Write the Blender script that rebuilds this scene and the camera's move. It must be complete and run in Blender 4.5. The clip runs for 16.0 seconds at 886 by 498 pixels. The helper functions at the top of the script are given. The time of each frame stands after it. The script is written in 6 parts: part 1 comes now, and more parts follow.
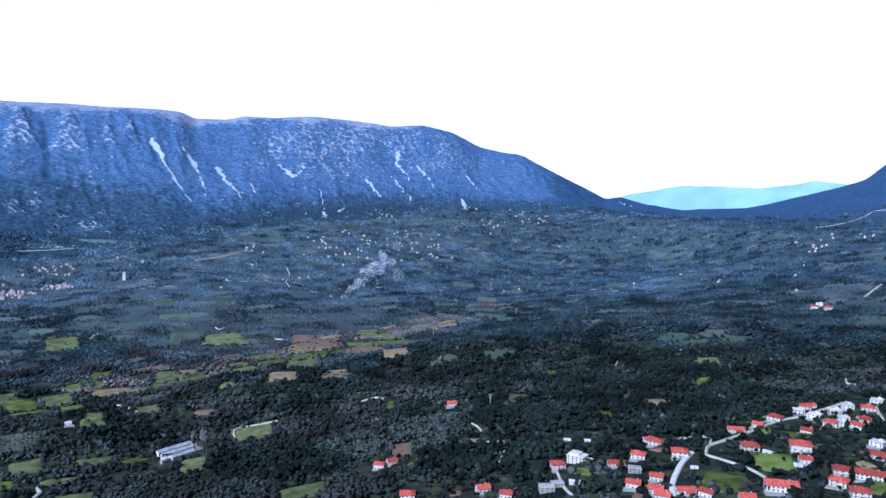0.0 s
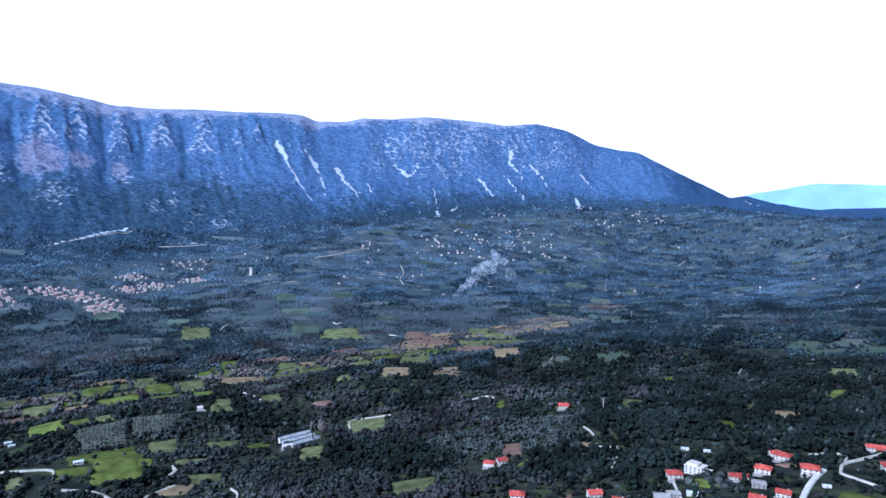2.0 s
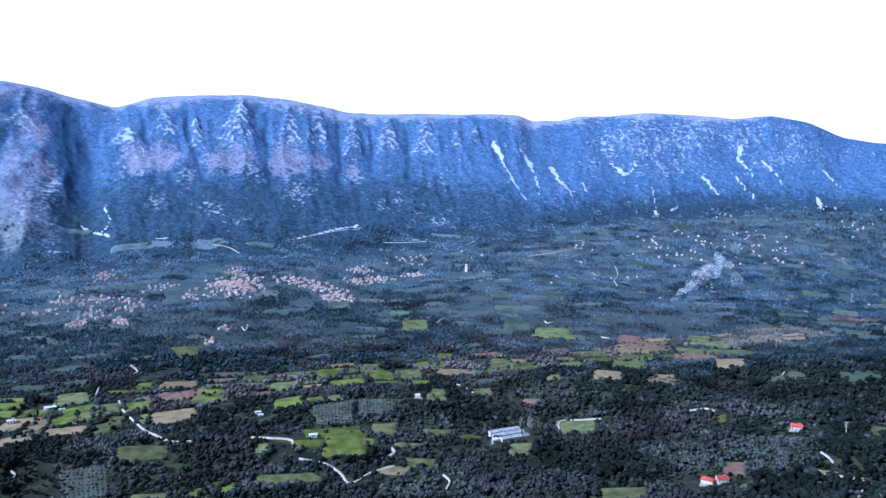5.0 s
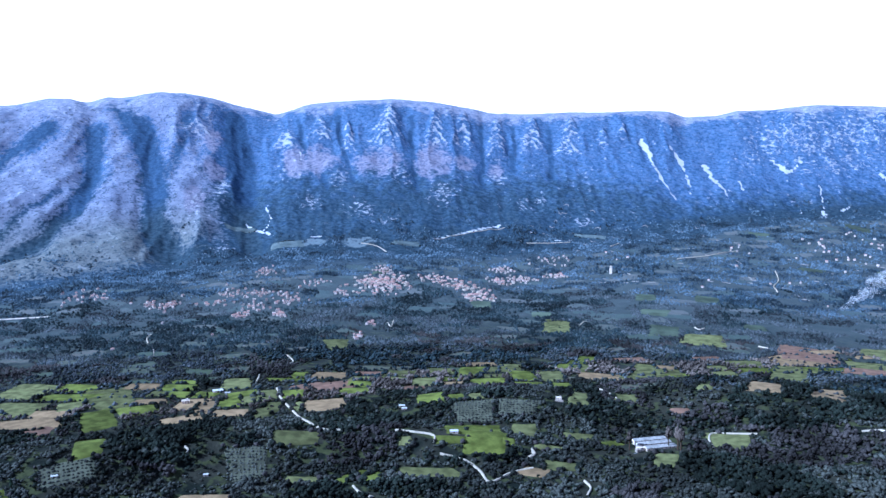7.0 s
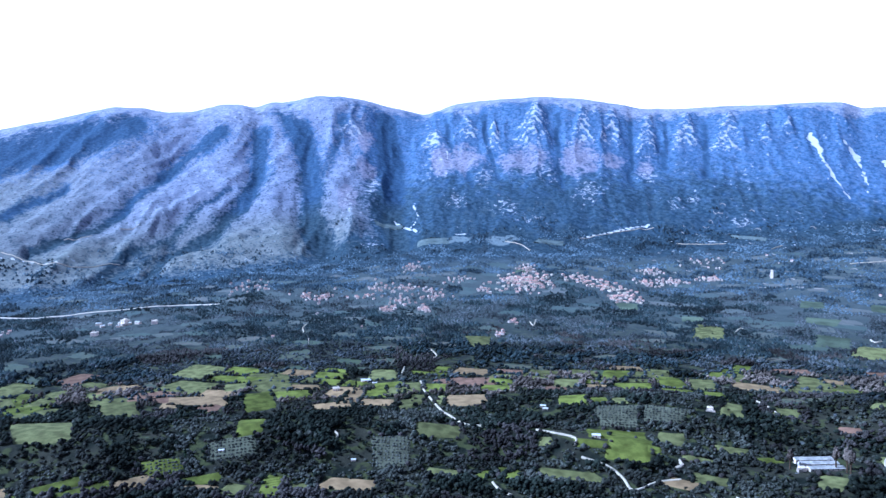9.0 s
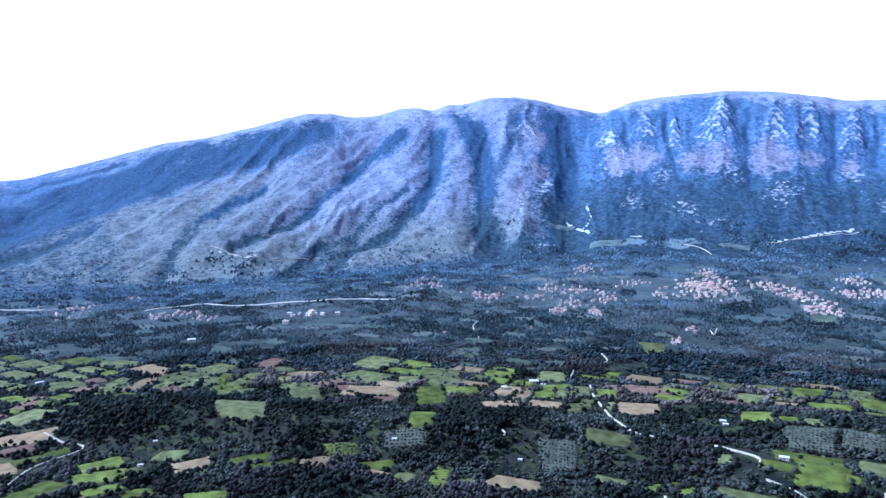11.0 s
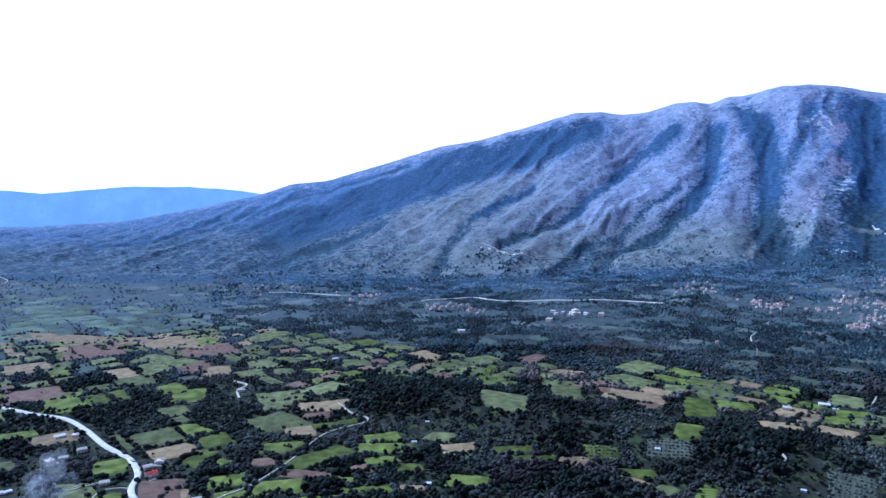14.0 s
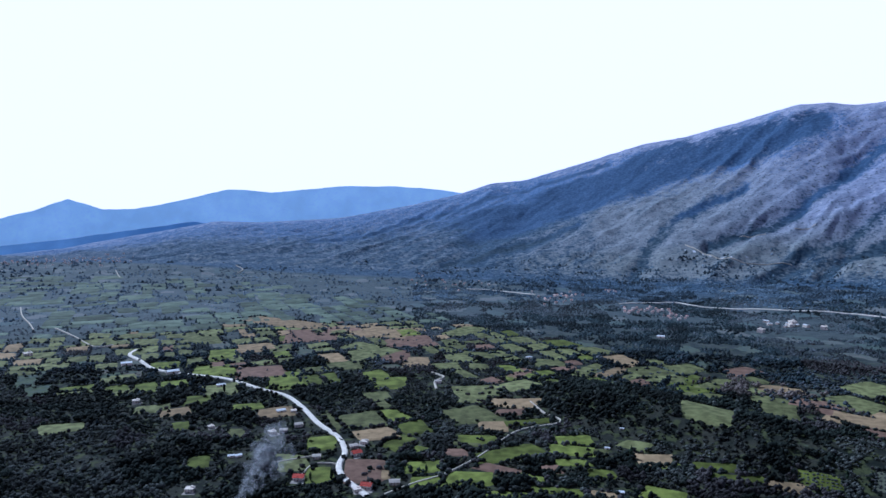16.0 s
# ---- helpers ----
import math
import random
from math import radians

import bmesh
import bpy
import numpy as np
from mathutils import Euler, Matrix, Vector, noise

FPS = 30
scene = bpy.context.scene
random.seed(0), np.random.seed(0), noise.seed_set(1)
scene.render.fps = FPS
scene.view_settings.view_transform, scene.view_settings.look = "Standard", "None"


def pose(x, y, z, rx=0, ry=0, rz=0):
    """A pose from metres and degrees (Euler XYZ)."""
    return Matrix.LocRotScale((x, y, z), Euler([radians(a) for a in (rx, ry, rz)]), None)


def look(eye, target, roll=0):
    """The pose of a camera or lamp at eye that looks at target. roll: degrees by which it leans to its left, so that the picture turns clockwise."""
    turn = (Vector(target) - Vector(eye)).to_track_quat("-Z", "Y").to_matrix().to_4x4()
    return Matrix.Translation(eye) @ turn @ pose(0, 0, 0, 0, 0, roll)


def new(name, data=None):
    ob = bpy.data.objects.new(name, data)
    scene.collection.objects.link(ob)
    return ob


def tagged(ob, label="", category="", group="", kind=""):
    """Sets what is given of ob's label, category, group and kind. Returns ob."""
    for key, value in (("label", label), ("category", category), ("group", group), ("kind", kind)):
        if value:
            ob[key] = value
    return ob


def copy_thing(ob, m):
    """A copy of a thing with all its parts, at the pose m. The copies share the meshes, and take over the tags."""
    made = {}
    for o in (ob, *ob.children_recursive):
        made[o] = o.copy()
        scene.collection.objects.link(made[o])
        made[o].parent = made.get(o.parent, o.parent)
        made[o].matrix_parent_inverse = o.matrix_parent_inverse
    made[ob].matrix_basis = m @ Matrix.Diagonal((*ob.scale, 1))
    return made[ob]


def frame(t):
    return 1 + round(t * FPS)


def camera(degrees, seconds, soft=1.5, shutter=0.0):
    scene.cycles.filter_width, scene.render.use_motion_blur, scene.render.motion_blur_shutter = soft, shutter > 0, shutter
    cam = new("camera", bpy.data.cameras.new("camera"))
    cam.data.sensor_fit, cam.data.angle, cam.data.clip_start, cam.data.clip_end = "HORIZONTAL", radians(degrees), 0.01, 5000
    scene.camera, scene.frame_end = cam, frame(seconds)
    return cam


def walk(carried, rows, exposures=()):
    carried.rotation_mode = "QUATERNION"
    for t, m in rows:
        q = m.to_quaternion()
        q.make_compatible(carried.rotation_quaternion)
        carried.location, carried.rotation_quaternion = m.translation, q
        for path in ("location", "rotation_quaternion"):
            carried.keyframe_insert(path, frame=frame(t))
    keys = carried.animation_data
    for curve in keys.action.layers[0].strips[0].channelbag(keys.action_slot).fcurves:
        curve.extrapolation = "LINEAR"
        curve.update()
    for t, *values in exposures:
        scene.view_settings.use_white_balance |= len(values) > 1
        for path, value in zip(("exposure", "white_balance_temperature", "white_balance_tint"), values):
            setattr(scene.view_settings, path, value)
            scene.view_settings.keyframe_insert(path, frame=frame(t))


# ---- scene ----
EYE = 250.0
cam = camera(64.73, 16.0, soft=1.5)


def aim(yaw, pitch, roll):
    return pose(0, 0, EYE, 90 + pitch, 0, yaw) @ pose(0, 0, 0, 0, 0, roll)


# seconds, heading (left of +y), tilt, lean
PATH = (
    (0.0, 0.01, -4.14, 0.13), (0.5, 2.12, -4.17, 0.05), (1.0, 4.16, -4.18, 0.08), (1.5, 6.77, -4.2, 0.09),
    (2.0, 9.2, -4.21, 0.04), (2.5, 12.26, -4.22, 0.1), (3.0, 14.96, -4.24, 0.08), (3.5, 18.06, -4.26, 0.05),
    (4.0, 20.78, -4.28, 0.05), (6.5, 35.45, -4.25, -0.19), (7.0, 38.21, -4.25, -0.19), (7.5, 41.34, -4.26, -0.14),
    (8.0, 44.1, -4.31, -0.1), (8.5, 47.18, -4.33, -0.12), (9.0, 49.97, -4.36, -0.08), (11.5, 67.31, -4.33, 0.01),
    (12.0, 70.49, -4.34, -0.06), (12.5, 74.25, -4.34, -0.01), (13.0, 77.73, -4.36, 0.04), (13.5, 81.84, -4.38, 0.04),
    (14.0, 85.5, -4.41, 0.03), (14.5, 89.74, -4.44, 0.03), (15.0, 93.49, -4.44, 0.1), (15.5, 97.76, -4.48, 0.14),
    (16.0, 101.52, -4.49, 0.16))
walk(cam, [(t, aim(a, b, c)) for t, a, b, c in PATH], exposures=[(t, e, k, 11) for t, e, k in (
    (0.0, -0.2, 4190), (3.5, 0.04, 4110), (7.0, 0.24, 4080), (9.0, 0.4, 4090), (11.5, 0.44, 4050), (12.5, 0.3, 4000), (14.0, -0.02, 4000), (15.0, -0.24, 4150),
    (16.0, -0.4, 4320))])

# ---- light ----
SUN_AZ, SUN_EL = 140.0, 38.0
world = bpy.data.worlds.new("sky")
scene.world = world
world.use_nodes = True
wn, wl = world.node_tree.nodes, world.node_tree.links
sky = wn.new("ShaderNodeTexSky")
sky.sky_type = "NISHITA"
sky.sun_disc = False
sky.sun_elevation = radians(SUN_EL)
sky.sun_rotation = radians(-SUN_AZ)
sky.air_density, sky.dust_density, sky.ozone_density = 1.0, 2.5, 1.5
# white haze low in the sky, blue overhead
where, split, rise, haze = (wn.new("ShaderNode" + k) for k in ("TexCoord", "SeparateXYZ", "MapRange", "Mix"))
wl.new(where.outputs["Generated"], split.inputs[0])
rise.interpolation_type = "SMOOTHSTEP"
rise.inputs[1].default_value, rise.inputs[2].default_value = 0.26, 0.37
wl.new(split.outputs["Z"], rise.inputs[0])
haze.data_type = "RGBA"
wl.new(rise.outputs[0], haze.inputs[0])
haze.inputs[6].default_value = (16.2, 13.2, 13.4, 1)
dim = wn.new("ShaderNodeVectorMath")
dim.operation = "SCALE"
dim.inputs["Scale"].default_value = 0.4
wl.new(sky.outputs[0], dim.inputs[0])
wl.new(dim.outputs[0], haze.inputs[7])
wl.new(haze.outputs[2], wn["Background"].inputs["Color"])
wn["Background"].inputs["Strength"].default_value = 0.1
sun = new("sun", bpy.data.lights.new("sun", "SUN"))
sun.data.energy, sun.data.angle, sun.data.color = 5.0, radians(0.6), (1.0, 0.92, 0.79)
_a, _e = radians(SUN_AZ), radians(SUN_EL)
sun.matrix_world = look((-math.sin(_a) * 900, math.cos(_a) * 900, 1500), (0, 0, 1500 - 900 * math.tan(_e)))

# ---- terrain ----
rng = np.random.default_rng(7)
_perm = rng.random((256, 256))


def vnoise(u, v):
    """Smooth value noise, 0 to 1."""
    iu, iv = np.floor(u).astype(int), np.floor(v).astype(int)
    fu, fv = u - iu, v - iv
    fu, fv = fu * fu * (3 - 2 * fu), fv * fv * (3 - 2 * fv)
    a, b = _perm[iu % 256, iv % 256], _perm[(iu + 1) % 256, iv % 256]
    c, d = _perm[iu % 256, (iv + 1) % 256], _perm[(iu + 1) % 256, (iv + 1) % 256]
    return (a + (b - a) * fu) * (1 - fv) + (c + (d - c) * fu) * fv


def fbm(u, v, octaves=4):
    s, k, n = 0.0, 0.5, 0.0
    for o in range(octaves):
        s, n = s + k * vnoise(u * 2 ** o + 17 * o, v * 2 ** o + 31 * o), n + k
        k *= 0.5
    return s / n


def step(a, b, x):
    t = np.clip((x - a) / (b - a), 0, 1)
    return t * t * (3 - 2 * t)


def table(az, vals, sigma):
    """A curve over the whole circle of headings, softened by sigma degrees."""
    g = np.arange(-180, 180.01, 0.25)
    v = np.interp(g, az, vals)
    k = np.exp(-0.5 * (np.arange(-40, 41) * 0.25 / sigma) ** 2)
    k /= k.sum()
    v = np.convolve(np.pad(v, 40, mode="edge"), k, "valid")
    return lambda a: np.interp(a, g, v)


_AZ = (-180, -60, -33, -26, -19, -13, -5, 4, 12, 20, 30, 40, 52, 62, 74, 85, 97, 108, 118, 126, 134, 180)
Z_NEAR = table(_AZ, (90, 90, 72, 68, 64, 60, 50, 36, 22, 10, 4, 0, 0, 0, 0, 0, 0, 0, 0, 4, 8, 90), 2.5)
Z_MID = table(_AZ, (90, 90, 66, 55, 45, 35, 22, 12, 5, 0, 0, 0, 0, 0, 0, 0, 0, 0, 0, 0, 2, 90), 2.5)
R_FLOOR = table(_AZ, (1700, 1700, 1700, 1900, 2300, 2000, 1700, 1330, 1150, 1020, 950, 940, 960, 1000, 1100, 1250,
                      1600, 1800, 2000, 2200, 2400, 1700), 2.5)
Z_FLOOR = table(_AZ, (100, 100, 101, 75, 35, 20, 5, 0, 0, 0, 0, 0, 0, 0, 0, 0, 0, 0, 0, 0, 0, 100), 2.5)
R_FOOT = table(_AZ, (2600, 2600, 2600, 2700, 3000, 3300, 3200, 2900, 2600, 2300, 2100, 2000, 1950, 1900, 1900, 1850,
                     1900, 2050, 2300, 2600, 2900, 2600), 2.5)
E_FOOT = table(_AZ, (-1.8, -1.8, -1.8, -1.9, -1.6, -1.0, -1.0, -1.2, -1.7, -3.0, -4.3, -4.6, -4.8, -6.0, -7.0, -7.6,
                     -7.4, -6.9, -6.0, -5.2, -4.8, -1.8), 2.5)
R_CREST = table((-180, -36, -19, -13, -5, 4, 12, 20, 40, 60, 75, 85, 95, 100, 110, 120, 134, 180),
                (4000, 4000, 3900, 4100, 3800, 3500, 3300, 3150, 3000, 3100, 3350, 3600, 3900, 4000, 3700, 3600, 3700, 4000), 3.0)
E_CREST = table((-180, -60, -36, -32.2, -31, -29.3, -23.8, -19, -16, -14.2, -13, -10.9, -8.3, -6.3, -5.3, -3.0, -0.8, 1.5, 4.2, 6, 7.9, 10.6, 13.4, 15.7,
                 17, 18.2, 19.2, 20.5, 23.8, 27.7, 31.6, 34.4, 35.8, 38.8, 42.4, 46.9, 49.2, 51.5, 53.5, 55.8, 57.7, 59.8, 62.7, 63.5, 64.8,
                 66, 67.4, 69.4, 71.3, 73, 75, 78.7, 82, 85.7, 90.3, 94.7, 97.7, 100, 104, 110, 116, 119.6, 124, 130, 134, 180),
                (4, 5, 4.5, 2.4, 1.3, 0.8, -0.65, -0.9, -0.4, 0.15, -0.05, 1.1, 2.45, 3.5, 3.6, 4.1, 5.3, 5.85, 5.8, 6.08, 6.2, 6.5, 6.27, 6.33,
                 6.0, 6.05, 5.92, 6.5, 6.6, 6.6, 6.6, 6.65, 7.05, 7.6, 7.82, 7.57, 7.25, 6.45, 7.0, 7.47, 7.8, 7.86, 7.45, 7.4, 6.85,
                 7.05, 7.0, 6.36, 6.25, 6.62, 6.53, 5.45, 4.68, 3.88, 2.5, 1.18, 0.8, 0.05, -0.9, -2, -2.3, -2.2, -3, -4, -4.3, -4.3), 0.22)
# gullies: headings and shares of the height from the top down, width in degrees at the top and at the bottom, depth
GULLIES_MID = ((((54.6, 0.8), (54.3, 0.58), (53.85, 0.45), (53.95, 0.26), (53.6, 0.1)), 0.9, 0.8, 42),
           (((62.7, 0.87), (61.2, 0.7), (60.5, 0.54), (60.65, 0.4), (60.9, 0.28), (59.6, 0.14)), 0.8, 0.9, 36),
           (((57.8, 0.76), (58.8, 0.59), (60.1, 0.47)), 0.6, 0.5, 8),
           (((64.4, 0.73), (64.5, 0.56), (65.5, 0.44), (66.4, 0.35), (67.9, 0.265), (71.4, 0.2), (73.0, 0.1)), 0.8, 0.25, 32),
           (((67.2, 0.75), (69.8, 0.66), (72.5, 0.49), (74.5, 0.37), (77.1, 0.3), (80.7, 0.23)), 0.6, 0.22, 26),
           (((66.9, 0.45), (69.3, 0.34), (71.4, 0.26), (73.8, 0.22), (76.5, 0.1)), 0.25, 0.35, 14))
GULLIES_WEST = ((((73.8, 0.8), (77.4, 0.73), (82.9, 0.71), (88.5, 0.59), (94.8, 0.47), (98.3, 0.36)), 1.2, 0.7, 30),
           (((82.5, 0.9), (85.7, 0.79), (90.3, 0.68), (94.8, 0.58), (99.1, 0.4)), 0.8, 0.9, 26),
           (((88.4, 0.84), (93.8, 0.8), (98.2, 0.72), (102, 0.68)), 0.4, 0.4, 14),
           (((78.3, 0.51), (83.0, 0.37), (84.8, 0.26), (86.2, 0.11)), 0.3, 0.5, 18),
           (((71.9, 0.2), (76.5, 0.08)), 0.25, 0.5, 8),
           (((103.2, 0.7), (107.2, 0.55), (112.2, 0.5)), 0.35, 0.35, 10),
           (((90.3, 0.4), (97.0, 0.25), (101.3, 0.15)), 0.3, 0.3, 12))
GULLIES_EAST = ((((50.0, 0.8), (49.2, 0.6), (47.6, 0.4)), 0.3, 0.25, 8), (((46.6, 0.8), (46.2, 0.6), (45.5, 0.45)), 0.35, 0.25, 10),
           (((40.8, 0.8), (40.7, 0.62), (40.2, 0.4)), 0.3, 0.3, 10), (((35.3, 0.8), (35.1, 0.6), (34.8, 0.42)), 0.3, 0.25, 9),
           (((32.5, 0.8), (32.3, 0.55)), 0.35, 0.3, 8), (((29.6, 0.8), (29.4, 0.5)), 0.35, 0.3, 9))
GULLIES = GULLIES_MID + GULLIES_WEST + GULLIES_EAST
# ribs of bare strata near the crest, like fir trees: heading, share of the height, half width, half height
STRATA = ((42.6, 0.74, 1.7, 0.125), (38.8, 0.74, 1.05, 0.095), (36.5, 0.75, 0.85, 0.12), (33.8, 0.73, 1.0, 0.13), (31.0, 0.76, 0.9, 0.115),
          (27.9, 0.74, 1.15, 0.115), (45.9, 0.68, 0.8, 0.085), (48.0, 0.74, 1.0, 0.075), (25.4, 0.71, 0.5, 0.05),
          (50.8, 0.7, 1.0, 0.055), (57.4, 0.73, 1.0, 0.05), (23.9, 0.74, 0.5, 0.06))
# wooded knolls on the valley floor: x, y, z, half length, half width, turn
KNOLLS = ((-612, 339, 22, 190, 65, 61), (-433, 672, 23, 140, 75, 33), (-234, 848, 25, 130, 80, 15), (-384, 554, 11, 75, 30, 35),
          (-462, 513, 11, 65, 35, 42), (64, 1048, 17, 150, 80, -4), (-784, 96, 19, 200, 70, 55), (330, 1150, 20, 220, 90, -20), (-60, 800, 10, 120, 50, 4),
          (60, 640, 7, 110, 45, -8))


def share(az, r):
    return (r - R_FOOT(az)) / (R_CREST(az) - R_FOOT(az))


def spurs(az, f):
    """Ribs that run down the slope, large and small, 0 to 1."""
    lean = np.interp(az, (0, 30, 52, 62, 72, 100), (4, 2, 0, -3, -14, -22))
    q = az + lean * (1 - f) + 1.1 * (fbm(az / 1.7, f * 7 + 60, 3) - 0.5)
    return 1 - 2 * np.abs(vnoise(q / 2.3, f * 1.6 + 3) - 0.5), 1 - 2 * np.abs(vnoise(q / 0.8, f * 6 + 11) - 0.5)


def trail(az, f, points, w0, w1):
    """How near a place is to a line down the slope: 1 on it, falling off over the width."""
    best = np.zeros_like(az)
    n = len(points) - 1
    for i, ((a0, f0), (a1, f1)) in enumerate(zip(points, points[1:])):
        dx, dy = a1 - a0, (f1 - f0) * 13
        k = np.clip(((az - a0) * dx + (f - f0) * 13 * dy) / (dx * dx + dy * dy), 0, 1)
        w = w0 + (w1 - w0) * (i + k) / n
        best = np.maximum(best, np.exp(-(((az - a0 - k * dx) ** 2 + ((f - f0) * 13 - k * dy) ** 2) / (w * w))))
    return best


def wander(az, f, k=1.0):
    """A heading that strays a little, so that lines on the slope are crooked."""
    return az + k * 0.9 * (fbm(az / 1.6 + 9, f * 8 + 20, 3) - 0.5), f + k * 0.04 * (fbm(az / 1.1 + 40, f * 12, 3) - 0.5)


def strata(az, f):
    """Ribs of bare rock: how far a place lies on one, and the steps of its beds."""
    on, beds = np.zeros_like(az), np.zeros_like(az)
    jig = 1.5 * (fbm(az * 1.9, f * 26, 3) - 0.5)
    for a, fm, w, h in STRATA:
        u, v = np.abs(az - a + 0.25 * (fbm(az + a, f * 14, 2) - 0.5)) / w, (f - fm) / h
        inside = step(1.5, 0.5, u / (0.14 + 0.46 * (1 - v))) * step(1.2, 0.75, np.abs(v))
        wave = 0.5 + 0.5 * np.sin(2 * np.pi * ((v * h * 13 + u * w * 0.75) / 0.5 + jig))
        on = np.maximum(on, inside)
        beds = np.maximum(beds, inside * wave ** 2)
    return on, beds


def relief(x, y, az, f):
    """What the mountain's slope has beside its plain profile."""
    w = step(-0.02, 0.25, f) * step(1.02, 0.72, f)
    wa, wf = wander(az, f, 0.5)
    z = np.zeros_like(az)
    for points, w0, w1, dp in GULLIES:
        z = z - 0.68 * dp * trail(wa, wf, points, w0 * 1.5, w1 * 1.5) ** 0.7 * step(-0.02, 0.12, f)
    on, beds = strata(az, f)
    z = z + 6 * on + 4 * beds
    big, fine = spurs(az, f)
    calm = (1 - 0.6 * step(60, 48, az) * step(0.75, 0.4, f)) * (1 - 0.45 * step(78, 94, az))
    z = z + w * calm * (np.interp(az, (48, 58), (15, 24)) * (big - 0.6) + 10 * (fine - 0.6))
    return z + step(0.0, 0.2, f) * step(1.3, 0.9, f) * (24 * (fbm(x / 120, y / 120, 4) - 0.5) + 8 * (fbm(x / 38 + 3, y / 38, 3) - 0.5)) * (0.4 + 0.6 * w)


def height(x, y):
    x, y = np.asarray(x, float), np.asarray(y, float)
    az, r = np.degrees(np.arctan2(-x, y)), np.hypot(x, y)
    rd, re = R_FOOT(az), R_CREST(az)
    zd = EYE + rd * np.tan(np.radians(E_FOOT(az)))
    ze = EYE + re * np.tan(np.radians(E_CREST(az)))
    zn = Z_NEAR(az)
    rc = np.minimum(R_FLOOR(az), rd - 250)
    zm = zd + (ze - zd) * 0.46
    ks = [np.zeros_like(r), 430 + 0 * r, 900 + 0 * r, np.maximum(rc, 930), rd, rd + (re - rd) * 0.5, re, 4995 + 0 * r]
    zs = [zn, zn, Z_MID(az), Z_FLOOR(az), zd, zm, ze, np.minimum(ze - 120, 90 + 0 * r)]
    ks, zs = np.stack(ks), np.stack(zs)
    sec = np.diff(zs, axis=0) / np.diff(ks, axis=0)
    m = np.zeros_like(zs)
    ok = sec[1:] * sec[:-1] > 0
    m[1:-1] = np.where(ok, 2 * sec[1:] * sec[:-1] / np.where(ok, sec[1:] + sec[:-1], 1), 0)
    i = np.clip((r[None] >= ks[1:-1]).sum(0), 0, 6)
    pick = lambda a, j: np.take_along_axis(a, j[None], 0)[0]
    k0, k1, z0, z1, m0, m1 = pick(ks, i), pick(ks, i + 1), pick(zs, i), pick(zs, i + 1), pick(m, i), pick(m, i + 1)
    h = k1 - k0
    t = np.clip((r - k0) / h, 0, 1)
    z = (2 * t ** 3 - 3 * t ** 2 + 1) * z0 + (t ** 3 - 2 * t ** 2 + t) * h * m0 + (3 * t ** 2 - 2 * t ** 3) * z1 + (t ** 3 - t ** 2) * h * m1
    # valley: soft swells and knolls
    z = z + 10 * (fbm(x / 330 + 5, y / 330, 3) - 0.5) * step(300, 600, r) * step(1.0, 0.2, (r - rc) / (rd - rc + 1))
    z = z + 34 * (fbm(x / 260 + 9, y / 260, 4) - 0.5) * step(0.1, 0.7, (r - rc) / (rd - rc + 1)) * step(0.1, -0.1, (r - rd) / (re - rd))
    for kx, ky, kz, ka, kb, turn in KNOLLS:
        c, s = math.cos(radians(turn)), math.sin(radians(turn))
        u, v = (x - kx) * c + (y - ky) * s, (y - ky) * c - (x - kx) * s
        z = z + kz * np.exp(-((u / ka) ** 2 + (v / kb) ** 2) ** 1.3)
    # mountain: gullies, spurs and beds of rock down the slope
    f = (r - rd) / (re - rd)
    up = f > -0.1
    if up.any():
        z = np.array(z)
        z[up] += relief(x[up], y[up], az[up], f[up])
    return z


def parcels(x, y, size):
    """Crooked plots of land: two random numbers of the plot that a place lies in, and its distance to the next plot."""
    x, y = np.asarray(x, float), np.asarray(y, float)
    u, v = (x * 0.87 + y * 0.5) / size, (y * 0.87 - x * 0.5) / (size * 0.7)
    u = u + 0.35 * (fbm(x / size, y / size, 2) - 0.5)
    iu, iv = np.floor(u).astype(int), np.floor(v).astype(int)
    d1, d2, r1, r2 = np.full(u.shape, 9.0), np.full(u.shape, 9.0), np.zeros(u.shape), np.zeros(u.shape)
    for du in (-1, 0, 1):
        for dv in (-1, 0, 1):
            a, b = iu + du, iv + dv
            px, py = a + 0.15 + 0.7 * _perm[a % 256, b % 256], b + 0.15 + 0.7 * _perm[b % 256, (a + 77) % 256]
            d = np.hypot(u - px, v - py)
            near = d < d1
            d2 = np.where(near, d1, np.minimum(d2, d))
            r1 = np.where(near, _perm[(a + 31) % 256, (b + 9) % 256], r1)
            r2 = np.where(near, _perm[(b + 53) % 256, (a + 120) % 256], r2)
            d1 = np.where(near, d, d1)
    return r1, r2, (d2 - d1) * size


def glade(x, y):
    """Plots that carry few or no trees, away from the nearest ground: 0 or 1."""
    r1, r2, gap = parcels(x, y, 46.0)
    r = np.hypot(x, y)
    return ((r1 < np.interp(r, (850, 1000, 2600), (0.0, 0.1, 0.18))) & (gap > 3)).astype(float), r1, r2


def ground(x, y):
    return float(height(np.array([x]), np.array([y]))[0])


# ---- materials ----
def mat(name, rough=0.9):
    m = bpy.data.materials.new(name)
    m.use_nodes = True
    n = m.node_tree.nodes
    n["Principled BSDF"].inputs["Roughness"].default_value = rough
    n["Principled BSDF"].inputs["Specular IOR Level"].default_value = 0.08
    return m, n, m.node_tree.links, n["Principled BSDF"]


def node(n, kind, **kw):
    b = n.new(kind)
    for k, v in kw.items():
        b.inputs[k].default_value = v
    return b


